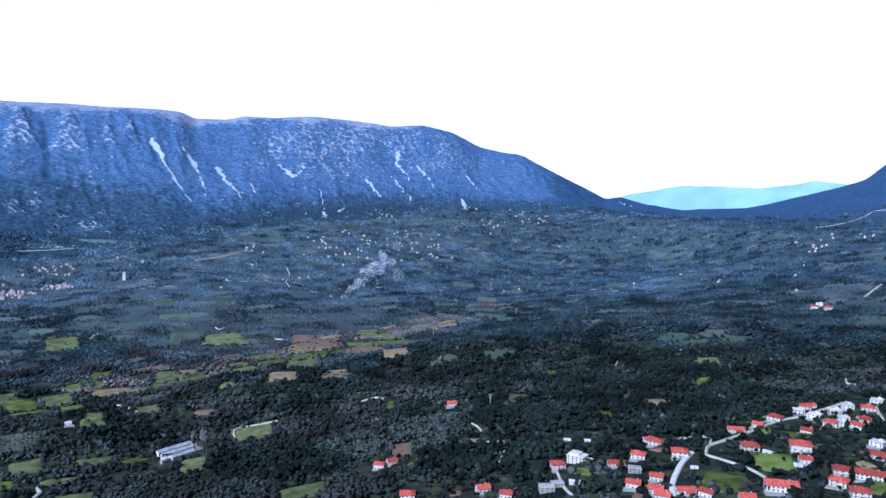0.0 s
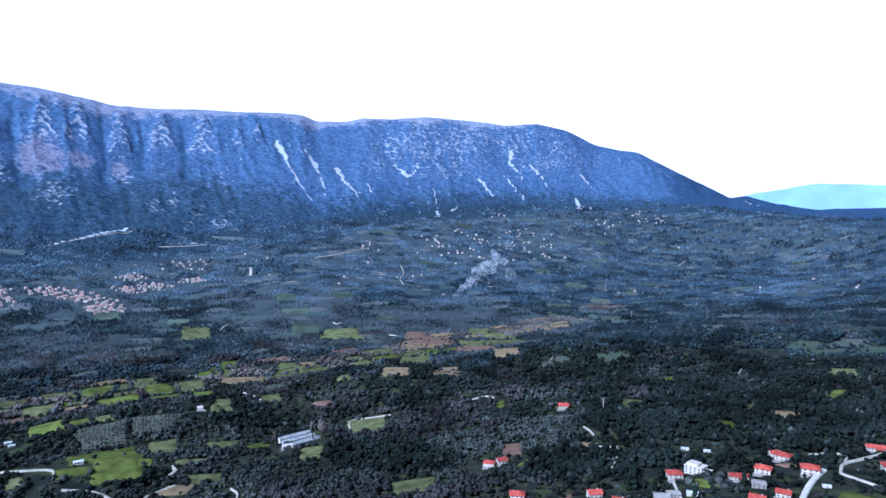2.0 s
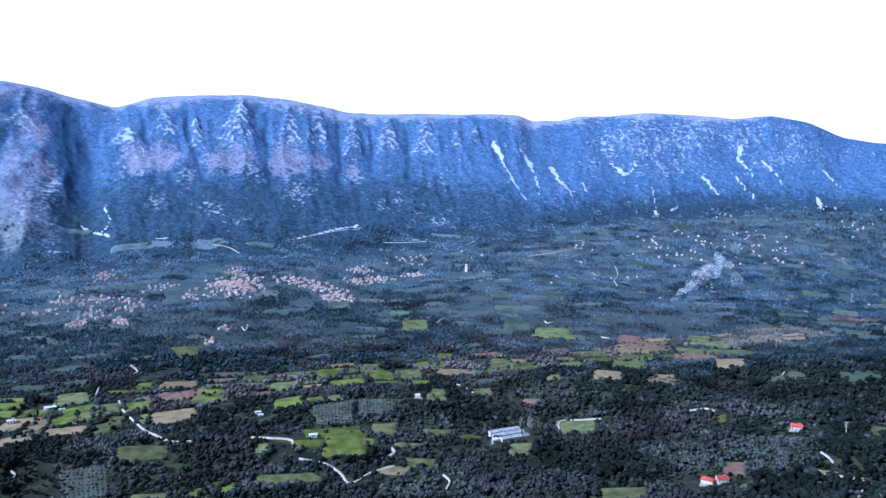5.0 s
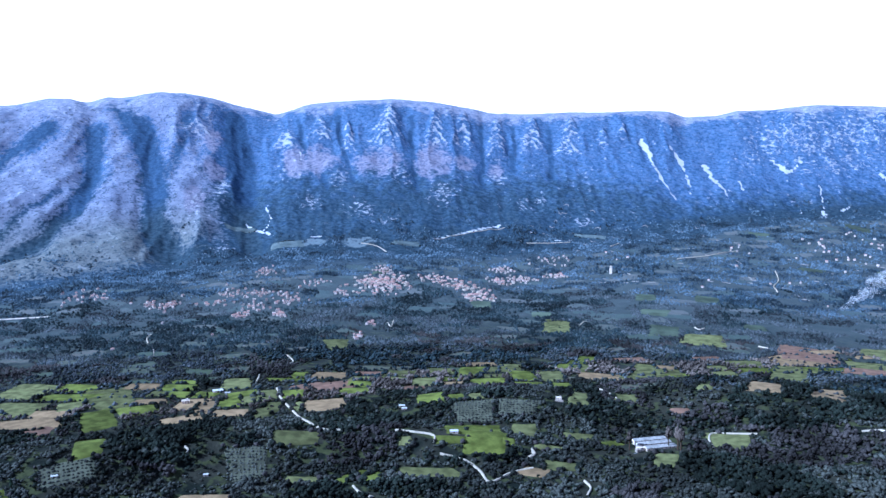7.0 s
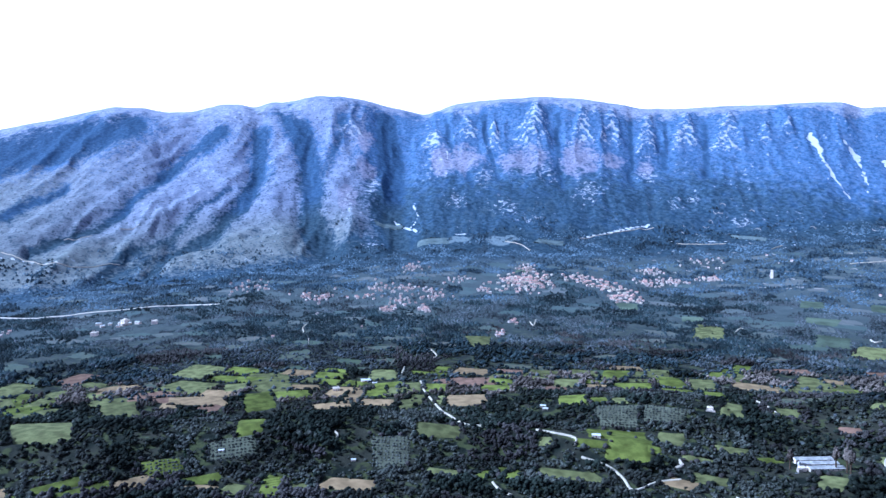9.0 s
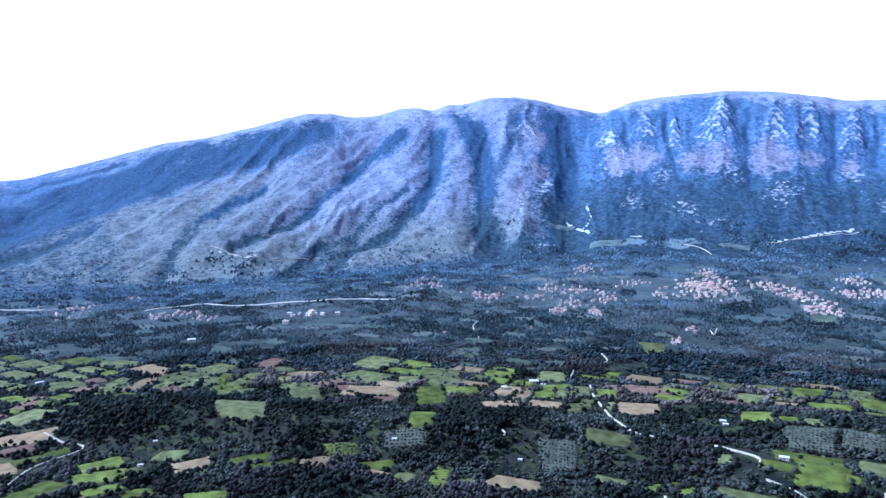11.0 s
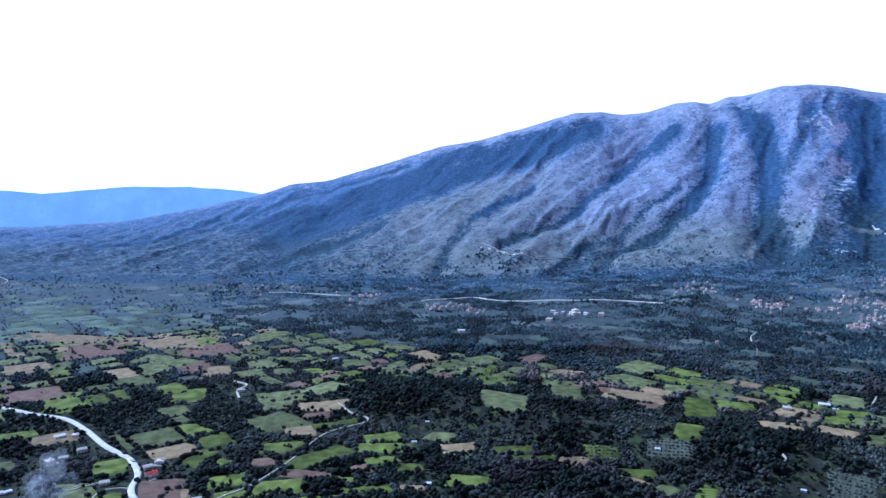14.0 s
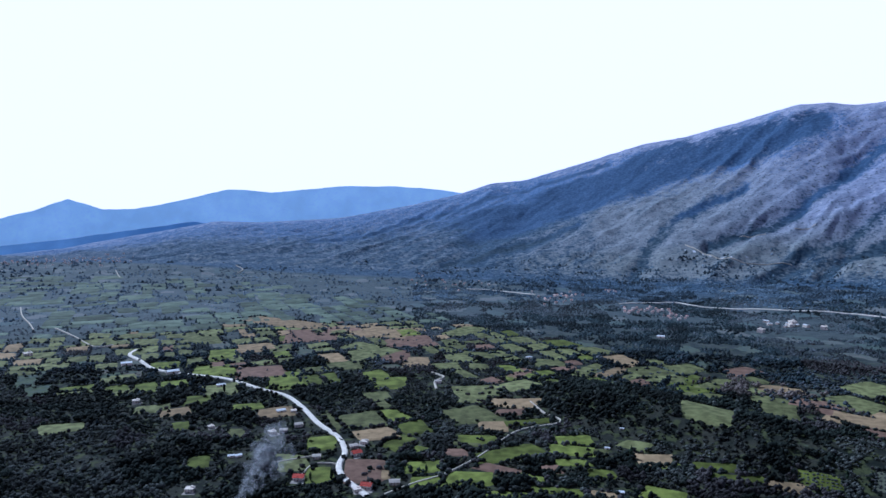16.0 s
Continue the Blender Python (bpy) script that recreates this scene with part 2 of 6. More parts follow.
def mix(n, l, fac, a, b):
    """A mix of two colours; each may be a socket or a plain colour."""
    q = n.new("ShaderNodeMix")
    q.data_type = "RGBA"
    for i, v in ((0, fac), (6, a), (7, b)):
        if isinstance(v, bpy.types.NodeSocket):
            l.new(v, q.inputs[i])
        else:
            q.inputs[i].default_value = v if i == 0 else (*v, 1)
    return q.outputs[2]


def ramp(n, l, src, lo, hi):
    q = n.new("ShaderNodeMapRange")
    q.interpolation_type = "SMOOTHSTEP"
    q.inputs[1].default_value, q.inputs[2].default_value = lo, hi
    l.new(src, q.inputs[0])
    return q.outputs[0]


def add(n, l, a, b, op="ADD"):
    q = n.new("ShaderNodeMath")
    q.operation = op
    for i, v in ((0, a), (1, b)):
        if isinstance(v, bpy.types.NodeSocket):
            l.new(v, q.inputs[i])
        else:
            q.inputs[i].default_value = v
    return q.outputs[0]


def noise_at(n, l, scale, detail=4.0, stretch=None):
    g = n.new("ShaderNodeNewGeometry")
    src = g.outputs["Position"]
    if stretch:
        mp = n.new("ShaderNodeMapping")
        mp.inputs["Scale"].default_value = stretch
        l.new(src, mp.inputs[0])
        src = mp.outputs[0]
    q = node(n, "ShaderNodeTexNoise", Scale=scale, Detail=detail)
    l.new(src, q.inputs["Vector"])
    return q.outputs[0]


def bump(n, l, bs, h, dist, strength=1.0):
    b = node(n, "ShaderNodeBump", Strength=strength, Distance=dist)
    l.new(h, b.inputs["Height"])
    l.new(b.outputs[0], bs.inputs["Normal"])


def attr(n, name):
    a = n.new("ShaderNodeAttribute")
    a.attribute_name = name
    return a.outputs["Fac"]


def plain(name, col, var=0.25, scale=0.3, rough=0.9, obj=0.0):
    """One colour with stains at two sizes, and a shift from thing to thing."""
    m, n, l, bs = mat(name, rough)
    dark = tuple(c * (1 - var) for c in col)
    light = tuple(min(1, c * (1 + var)) for c in col)
    c = mix(n, l, ramp(n, l, noise_at(n, l, scale, 5), 0.3, 0.7), dark, light)
    c = mix(n, l, add(n, l, ramp(n, l, noise_at(n, l, scale * 9, 3), 0.45, 0.75), 0.4, "MULTIPLY"), c, dark)
    if obj:
        o = n.new("ShaderNodeObjectInfo")
        hsv = node(n, "ShaderNodeHueSaturation")
        l.new(add(n, l, add(n, l, o.outputs["Random"], obj, "MULTIPLY"), 1 - obj / 2), hsv.inputs["Value"])
        l.new(c, hsv.inputs["Color"])
        c = hsv.outputs[0]
    l.new(c, bs.inputs["Base Color"])
    return m


# ground: soil and scrub below, scrub, dry grass and limestone on the mountain
M_GROUND, n, l, bs = mat("ground_cover", 0.95)
N_MID, N_FINE, N_ROCK = noise_at(n, l, 0.03, 5), noise_at(n, l, 0.085, 4), noise_at(n, l, 0.06, 5)
soil = mix(n, l, ramp(n, l, N_MID, 0.35, 0.65), (0.013, 0.017, 0.014), (0.045, 0.045, 0.034))
N_BAND = noise_at(n, l, 0.06, 8, (0.5, 0.5, 1.2))
# colours from here on have blue distance haze mixed into them
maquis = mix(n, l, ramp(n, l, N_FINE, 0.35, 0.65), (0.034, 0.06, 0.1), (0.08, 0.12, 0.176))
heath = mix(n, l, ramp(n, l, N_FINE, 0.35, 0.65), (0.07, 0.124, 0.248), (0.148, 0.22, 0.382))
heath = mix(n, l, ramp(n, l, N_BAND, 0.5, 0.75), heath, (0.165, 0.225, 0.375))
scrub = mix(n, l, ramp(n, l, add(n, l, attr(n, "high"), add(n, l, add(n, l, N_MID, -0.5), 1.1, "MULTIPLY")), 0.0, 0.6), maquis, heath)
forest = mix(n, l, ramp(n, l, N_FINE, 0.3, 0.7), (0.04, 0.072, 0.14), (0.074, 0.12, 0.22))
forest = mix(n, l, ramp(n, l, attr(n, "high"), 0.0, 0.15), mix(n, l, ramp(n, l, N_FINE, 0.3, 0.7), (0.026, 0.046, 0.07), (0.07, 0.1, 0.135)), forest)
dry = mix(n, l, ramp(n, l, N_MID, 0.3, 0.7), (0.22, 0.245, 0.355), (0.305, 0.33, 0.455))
grass = mix(n, l, ramp(n, l, N_MID, 0.3, 0.7), (0.165, 0.183, 0.19), (0.24, 0.257, 0.262))
dry = mix(n, l, attr(n, "low"), dry, grass)
N_SHRUB = noise_at(n, l, 0.085, 2)
dry = mix(n, l, add(n, l, ramp(n, l, N_SHRUB, 0.6, 0.65), 0.75, "MULTIPLY"), dry, (0.06, 0.085, 0.115))
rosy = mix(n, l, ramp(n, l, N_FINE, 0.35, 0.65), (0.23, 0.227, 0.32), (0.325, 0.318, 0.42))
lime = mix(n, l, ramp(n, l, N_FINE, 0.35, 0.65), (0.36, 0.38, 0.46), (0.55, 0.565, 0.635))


def spread(name, nz, k, lo=0.45, hi=0.58):
    """A painted cover with an edge broken up by noise."""
    return ramp(n, l, add(n, l, attr(n, name), add(n, l, add(n, l, nz, -0.5), k, "MULTIPLY")), lo, hi)


soil = mix(n, l, ramp(n, l, N_FINE, 0.5, 0.62), soil, (0.06, 0.068, 0.03))
# soil turns paler and bluer with distance: haze put into its colour
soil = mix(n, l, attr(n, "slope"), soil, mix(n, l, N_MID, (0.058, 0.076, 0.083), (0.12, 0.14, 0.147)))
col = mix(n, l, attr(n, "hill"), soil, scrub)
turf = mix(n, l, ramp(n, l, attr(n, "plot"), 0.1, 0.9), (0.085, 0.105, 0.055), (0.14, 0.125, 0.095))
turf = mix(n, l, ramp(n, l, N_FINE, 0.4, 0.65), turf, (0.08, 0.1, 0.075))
# turf gets the same painted haze, by distance
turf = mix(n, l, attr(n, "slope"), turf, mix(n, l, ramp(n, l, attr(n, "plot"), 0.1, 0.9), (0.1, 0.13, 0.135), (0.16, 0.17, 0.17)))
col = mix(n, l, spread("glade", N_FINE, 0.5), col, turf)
# forest colour also stands for the shade in the bowl under the crest
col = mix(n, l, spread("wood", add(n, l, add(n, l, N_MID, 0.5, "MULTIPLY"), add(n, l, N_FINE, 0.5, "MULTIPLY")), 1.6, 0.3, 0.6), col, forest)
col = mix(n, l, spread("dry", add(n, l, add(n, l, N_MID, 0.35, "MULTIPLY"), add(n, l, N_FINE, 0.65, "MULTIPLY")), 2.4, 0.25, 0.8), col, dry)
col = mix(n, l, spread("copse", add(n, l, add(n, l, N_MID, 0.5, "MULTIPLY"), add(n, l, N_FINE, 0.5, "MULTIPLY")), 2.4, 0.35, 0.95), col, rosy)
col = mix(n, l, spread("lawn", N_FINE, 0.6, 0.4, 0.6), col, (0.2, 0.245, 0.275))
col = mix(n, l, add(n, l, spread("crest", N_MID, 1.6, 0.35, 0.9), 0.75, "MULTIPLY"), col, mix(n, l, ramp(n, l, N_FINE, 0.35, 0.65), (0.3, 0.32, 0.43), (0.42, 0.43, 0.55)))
N_LINE, N_DOT = noise_at(n, l, 0.045, 6, (1, 1, 1.6)), noise_at(n, l, 0.11, 3)
off = n.new("ShaderNodeMath")
off.operation = "ABSOLUTE"
l.new(add(n, l, N_LINE, -0.5), off.inputs[0])
thread = add(n, l, 1.0, ramp(n, l, off.outputs[0], 0.012, 0.045), "SUBTRACT")
col = mix(n, l, add(n, l, ramp(n, l, N_DOT, 0.56, 0.64), add(n, l, attr(n, "hill"), 0.38, "MULTIPLY"), "MULTIPLY"), col, (0.022, 0.045, 0.08))
col = mix(n, l, add(n, l, thread, spread("rock", N_ROCK, 2.0, 0.34, 0.6), "MULTIPLY"), col, lime)
col = mix(n, l, spread("rock", N_ROCK, 2.6, 0.72, 0.95), col, lime)
col = mix(n, l, spread("scree", N_FINE, 0.7), col, mix(n, l, N_FINE, (0.48, 0.5, 0.56), (0.72, 0.73, 0.76)))
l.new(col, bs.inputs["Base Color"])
bump(n, l, bs, add(n, l, N_FINE, add(n, l, N_ROCK, 1.5, "MULTIPLY")), 7.0, 0.28)


# ---- ground sheet ----
def sheet(name, X, Y, Z, material):
    """A grid of quads."""
    a, b = X.shape
    co = np.stack([X, Y, Z], -1).reshape(-1, 3)
    i = np.arange(a * b).reshape(a, b)
    q = np.stack([i[:-1, :-1], i[:-1, 1:], i[1:, 1:], i[1:, :-1]], -1).reshape(-1, 4)
    return raw(name, co, q, material)


def raw(name, co, faces, material, smooth=True):
    """A mesh from arrays of corners and of faces that all have the same number of corners."""
    me = bpy.data.meshes.new(name)
    k = faces.shape[1]
    me.vertices.add(len(co))
    me.vertices.foreach_set("co", np.ascontiguousarray(co, dtype=np.float32).ravel())
    me.loops.add(faces.size)
    me.loops.foreach_set("vertex_index", np.ascontiguousarray(faces, dtype=np.int32).ravel())
    me.polygons.add(len(faces))
    me.polygons.foreach_set("loop_start", np.arange(0, faces.size, k, dtype=np.int32))
    me.polygons.foreach_set("loop_total", np.full(len(faces), k, dtype=np.int32))
    me.update(calc_edges=True)
    me.validate()
    if smooth:
        me.shade_smooth()
    me.materials.append(material)
    return me


def near_line(az, el, a0, e0, a1, e1):
    """Distance in degrees to a stretch, and the share along it."""
    dx, dy = a1 - a0, e1 - e0
    k = np.clip(((az - a0) * dx + (el - e0) * dy) / (dx * dx + dy * dy), 0, 1)
    return np.hypot(az - a0 - k * dx, el - e0 - k * dy), k


# scree runs: heading and share of the height at the top and at the bottom, width in degrees at both
SCREE_0 = ((22.55, 0.702, 21.8, 0.603, 0.5, 0.4),
           (21.8, 0.603, 20.96, 0.443, 0.3, 0.19),
           (20.96, 0.443, 19.8, 0.295, 0.19, 0.08),
           (20.4, 0.673, 19.41, 0.561, 0.2, 0.4),
           (19.41, 0.561, 18.99, 0.415, 0.28, 0.18),
           (18.99, 0.415, 18.61, 0.321, 0.18, 0.07),
           (17.78, 0.549, 17.17, 0.425, 0.45, 0.35),
           (17.17, 0.425, 15.67, 0.225, 0.3, 0.07),
           (13.15, 0.55, 12.02, 0.419, 0.15, 0.4),
           (11.19, 0.497, 12.02, 0.414, 0.35, 0.3),
           (3.61, 0.651, 3.88, 0.561, 0.5, 0.35),
           (3.88, 0.561, 2.36, 0.341, 0.25, 0.08),
           (4.29, 0.42, 2.54, 0.186, 0.25, 0.1),
           (6.27, 0.395, 5.11, 0.238, 0.35, 0.2),
           (2.23, 0.539, 0.66, 0.314, 0.3, 0.1),
           (-1.87, 0.489, -3.0, 0.33, 0.25, 0.08))
SCREE_1 = ((9.91, 0.316, 9.64, 0.1, 0.06, 0.12),
           (9.64, 0.1, 9.64, -0.001, 0.2, 0.6),
           (11.02, 0.12, 11.12, 0.085, 0.2, 0.3),
           (8.07, 0.13, 8.44, 0.083, 0.2, 0.3),
           (15.43, 0.371, 15.03, 0.307, 0.25, 0.1),
           (-1.53, 0.209, -1.99, 0.078, 0.3, 0.6),
           (52.37, 0.335, 52.09, 0.255, 0.16, 0.1),
           (52.09, 0.255, 52.5, 0.215, 0.1, 0.12),
           (54.3, 0.304, 53.3, 0.23, 0.06, 0.12),
           (53.3, 0.23, 51.8, 0.176, 0.15, 0.1),
           (51.1, 0.177, 50.15, 0.173, 0.06, 0.06),
           (49.68, 0.621, 49.5, 0.574, 0.2, 0.15))

# pale tracks along the foot of the slope
TRACKS = ((39.15, 0.118, 33.5, 0.196, 0.12, 0.18),
           (32.0, 0.092, 27.9, 0.066, 0.08, 0.1),
           (24.9, -0.133, 22.8, 0.004, 0.08, 0.06),
           (49.9, 0.15, 47.6, 0.133, 0.08, 0.06),
           (82.4, 0.218, 78.7, 0.167, 0.05, 0.05),
           (78.7, 0.167, 74.2, 0.156, 0.05, 0.06))

# russet copses high on the slope and stony clearings: heading, share of the height, half width, half height
COPSES = ((43.3, 0.54, 2.3, 0.1), (38.8, 0.56, 1.8, 0.11), (48.2, 0.57, 1.6, 0.085), (33.8, 0.54, 0.85, 0.075), (36.4, 0.56, 0.9, 0.05),
          (56.3, 0.51, 1.1, 0.06), (57.7, 0.35, 1.0, 0.066), (56.1, 0.66, 0.8, 0.064), (50.1, 0.56, 1.1, 0.1))
STONY = ((38.3, 0.36, 1.25, 0.08), (44.8, 0.29, 1.3, 0.055), (46.7, 0.44, 0.8, 0.06), (42.5, 0.22, 1.4, 0.026), (31.8, 0.31, 0.6, 0.046), (41.4, 0.45, 0.9, 0.05),
         (56.2, 0.12, 1.6, 0.045), (55.7, 0.43, 0.7, 0.09), (59.3, 0.24, 0.9, 0.03), (33.6, 0.48, 0.85, 0.05), (48.8, 0.32, 0.9, 0.046), (30.2, 0.33, 0.4, 0.037),
         (26.9, 0.19, 1.0, 0.028), (57.6, 0.33, 0.7, 0.06))
CRAGS = ((10.6, 0.69, 2.75, 0.19), (7.0, 0.74, 2.75, 0.2), (3.3, 0.72, 1.8, 0.16), (0.1, 0.69, 1.8, 0.19), (13.8, 0.68, 1.4, 0.13), (8.8, 0.47, 2.3, 0.12), (1.0, 0.58, 1.1, 0.13))
# pastures at the foot
LAWNS = ((45.0, 0.103, 1.6, 0.03), (48.8, 0.114, 1.2, 0.02))


def spot(AZ, f, items, power=2):
    best = np.zeros_like(AZ)
    for ca, cf, wa, wf in items:
        best = np.maximum(best, np.exp(-(((AZ - ca) / wa) ** 2 + ((f - cf) / wf) ** 2) ** power))
    return best


def cover(AZ, f, R):
    """How far each kind of cover reaches: woods, dry grass, russet copse, bare rock and scree."""
    big, fine = spurs(AZ, f)
    wa, wf = wander(AZ, f)
    patch = fbm(AZ / 2.2, f * 6 + 7, 4)
    left = step(53, 59, wa)
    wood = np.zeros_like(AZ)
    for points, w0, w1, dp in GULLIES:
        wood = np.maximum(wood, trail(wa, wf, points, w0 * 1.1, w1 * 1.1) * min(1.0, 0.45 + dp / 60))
    # painted shade and woods in the bowl under the crest; woods above the villages
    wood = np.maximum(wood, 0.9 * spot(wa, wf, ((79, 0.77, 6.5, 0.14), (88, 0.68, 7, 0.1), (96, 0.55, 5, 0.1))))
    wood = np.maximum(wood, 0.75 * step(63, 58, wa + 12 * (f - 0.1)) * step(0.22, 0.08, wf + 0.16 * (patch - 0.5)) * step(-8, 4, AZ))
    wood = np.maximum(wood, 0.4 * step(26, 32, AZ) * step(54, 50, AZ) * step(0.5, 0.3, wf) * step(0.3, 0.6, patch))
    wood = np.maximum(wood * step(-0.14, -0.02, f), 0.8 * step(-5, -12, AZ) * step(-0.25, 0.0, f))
    dry = left * step(0.0, 0.14, f) * (0.85 + 0.5 * (patch - 0.5)) * (1 - 0.55 * step(84, 98, AZ))
    crest = step(0.76, 0.96, f + 0.2 * (patch - 0.5)) * step(-1, 6, AZ) * (1 - 0.5 * step(72, 90, AZ))
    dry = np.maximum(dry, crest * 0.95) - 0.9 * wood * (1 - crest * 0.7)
    dry = np.maximum(dry, 0.1 * step(92, 100, AZ) * step(119, 112, AZ) * step(-0.1, 0.06, f) * (0.6 + 0.5 * patch))
    copse = spot(wa, wf, COPSES) * (0.6 + 0.7 * patch)
    on, beds = strata(AZ, f)
    rock = 0.1 + 0.16 * step(0.4, 0.9, big) * step(0.38, 0.55, f) * step(24, 30, AZ) + 0.12 * step(0.45, 0.7, patch)
    rock = rock + beds * (0.35 + 0.75 * step(0.35, 0.65, fbm(AZ * 1.3, f * 22, 3))) + 0.1 * on + 0.5 * spot(wa, wf, STONY, 1.2) + 0.15 * crest
    rock = rock + 0.42 * spot(wa, wf, CRAGS, 0.8) * (0.5 + 0.5 * step(0.15, 0.7, fine)) + 0.07 * step(19, 15, AZ) * step(0.3, 0.5, f)
    rock = (rock - 0.45 * wood) * step(-0.03, 0.12, f) * step(-10, -2, AZ) * (1 - 0.6 * step(70, 86, AZ)) * step(112, 95, AZ)
    scree = np.zeros_like(f)
    wob = 0.3 * (vnoise(AZ * 3.1, f * 60) - 0.5)
    for a0, f0, a1, f1, w0, w1 in SCREE_0 + SCREE_1 + TRACKS:
        d, k = near_line(AZ + wob, f * 13, a0, f0 * 13, a1, f1 * 13)
        scree = np.maximum(scree, step(1.0, 0.3, d / (0.64 * (w0 + (w1 - w0) * k))) * (0.55 + 0.6 * vnoise(AZ * 5, f * 90)))
    # slope: grows with distance only, the weight of painted haze in soil and turf
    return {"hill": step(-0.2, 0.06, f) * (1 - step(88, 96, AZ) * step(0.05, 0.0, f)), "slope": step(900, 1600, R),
            # less heath on the right, so that side's shade is painted in
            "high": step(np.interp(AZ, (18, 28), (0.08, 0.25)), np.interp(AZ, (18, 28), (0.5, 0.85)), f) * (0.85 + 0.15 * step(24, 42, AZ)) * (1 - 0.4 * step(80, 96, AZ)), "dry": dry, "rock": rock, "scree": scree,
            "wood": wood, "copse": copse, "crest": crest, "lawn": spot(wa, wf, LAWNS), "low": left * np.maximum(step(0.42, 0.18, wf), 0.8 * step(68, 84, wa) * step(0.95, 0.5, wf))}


# the valley floor in steady rings, the mountain in finer steps from its foot to past its crest
_a1 = np.concatenate([np.arange(-180, -40, 4), np.arange(-40, 142, 0.28), np.linspace(142, 180, 11)])
_r1 = np.concatenate([[0, 120, 240, 330], np.arange(390, 1840, 9.5), [1840]])
_a2 = np.concatenate([np.arange(-180, -40, 4), np.arange(-40, -20, 0.2), np.arange(-20, 115, 0.12), np.arange(115, 142, 0.2), np.linspace(142, 180, 11)])
_k = np.concatenate([np.linspace(0, 1.06, 145), [1.12, 1.25]])
grids = []
AZ, R = np.meshgrid(_a1, _r1)
grids.append((AZ, R))
AZ, K = np.meshgrid(_a2, _k)
R = np.minimum(1840 + (R_CREST(AZ) - 1840) * K, 4990)
R[-1] = 4992
grids.append((AZ, R))
cos, quads, covers, base = [], [], [], 0
for AZ, R in grids:
    X, Y = -np.sin(np.radians(AZ)) * R, np.cos(np.radians(AZ)) * R
    cos.append(np.stack([X, Y, height(X, Y)], -1).reshape(-1, 3))
    i = np.arange(X.size).reshape(X.shape) + base
    quads.append(np.stack([i[:-1, :-1], i[:-1, 1:], i[1:, 1:], i[1:, :-1]], -1).reshape(-1, 4))
    covers.append(cover(AZ, share(AZ, R), R))
    covers[-1]["glade"], _, covers[-1]["plot"] = glade(X, Y)
    covers[-1]["glade"] *= step(0.06, -0.04, share(AZ, R))
    base += X.size
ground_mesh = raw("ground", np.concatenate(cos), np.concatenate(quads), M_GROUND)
ground_ob = tagged(new("ground", ground_mesh), "wooded valley floor rising into a limestone mountain under painted blue haze", "ground", kind="structure")
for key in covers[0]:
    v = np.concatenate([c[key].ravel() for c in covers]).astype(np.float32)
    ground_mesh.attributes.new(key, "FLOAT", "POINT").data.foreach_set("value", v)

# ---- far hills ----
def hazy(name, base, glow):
    """A far hill with its haze painted in: bluish base colour and added glow."""
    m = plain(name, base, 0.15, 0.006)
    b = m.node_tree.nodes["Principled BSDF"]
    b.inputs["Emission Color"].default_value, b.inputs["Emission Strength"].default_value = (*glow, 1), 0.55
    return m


def far_hill(label, keys, r0, r1, material):
    a = np.arange(keys[0][0], keys[-1][0] + 0.01, 0.15)
    e = np.interp(a, [k[0] for k in keys], [k[1] for k in keys]) + 0.12 * (fbm(a / 1.2, a * 0 + r0, 4) - 0.5)
    t = np.linspace(0, 1, 14)[:, None]
    r = r0 + (r1 - r0) * t + 60 * (fbm(a[None] / 2 + 0 * t, t * 3 + 0 * a[None], 3) - 0.5) * np.sin(np.pi * t)
    top = EYE + r1 * np.tan(np.radians(e))
    z = -260 + (top + 260) * (t ** 0.8)
    x, y = -np.sin(np.radians(a)) * r, np.cos(np.radians(a)) * r
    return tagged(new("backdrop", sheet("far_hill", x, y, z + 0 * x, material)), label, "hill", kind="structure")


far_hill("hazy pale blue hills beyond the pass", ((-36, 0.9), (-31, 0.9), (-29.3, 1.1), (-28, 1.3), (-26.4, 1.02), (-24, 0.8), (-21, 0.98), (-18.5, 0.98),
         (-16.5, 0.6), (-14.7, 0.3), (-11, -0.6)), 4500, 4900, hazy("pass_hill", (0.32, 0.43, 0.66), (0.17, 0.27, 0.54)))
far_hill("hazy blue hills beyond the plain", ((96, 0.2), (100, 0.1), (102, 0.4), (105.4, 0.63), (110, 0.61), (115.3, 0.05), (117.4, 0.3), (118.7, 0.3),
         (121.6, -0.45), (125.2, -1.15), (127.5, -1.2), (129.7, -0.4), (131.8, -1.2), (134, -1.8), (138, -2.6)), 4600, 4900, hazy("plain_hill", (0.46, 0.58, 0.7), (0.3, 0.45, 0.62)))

far_hill("dark wooded spur in painted blue haze at the plain's far end", ((114, -4.9), (116, -4.0), (117.9, -3.0), (119.5, -2.45), (121.1, -2.15), (123, -2.4), (126.7, -2.9), (130.2, -3.35),
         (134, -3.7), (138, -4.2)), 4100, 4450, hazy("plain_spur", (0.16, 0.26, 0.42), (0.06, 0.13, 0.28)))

# ---- fields and roads ----
KEEP_OUT = []   # where no wood grows: x, y, half length, half width, turn
HEDGES = []


def block(x, y, a, b, turn):
    KEEP_OUT.append((x, y, a, b, turn))


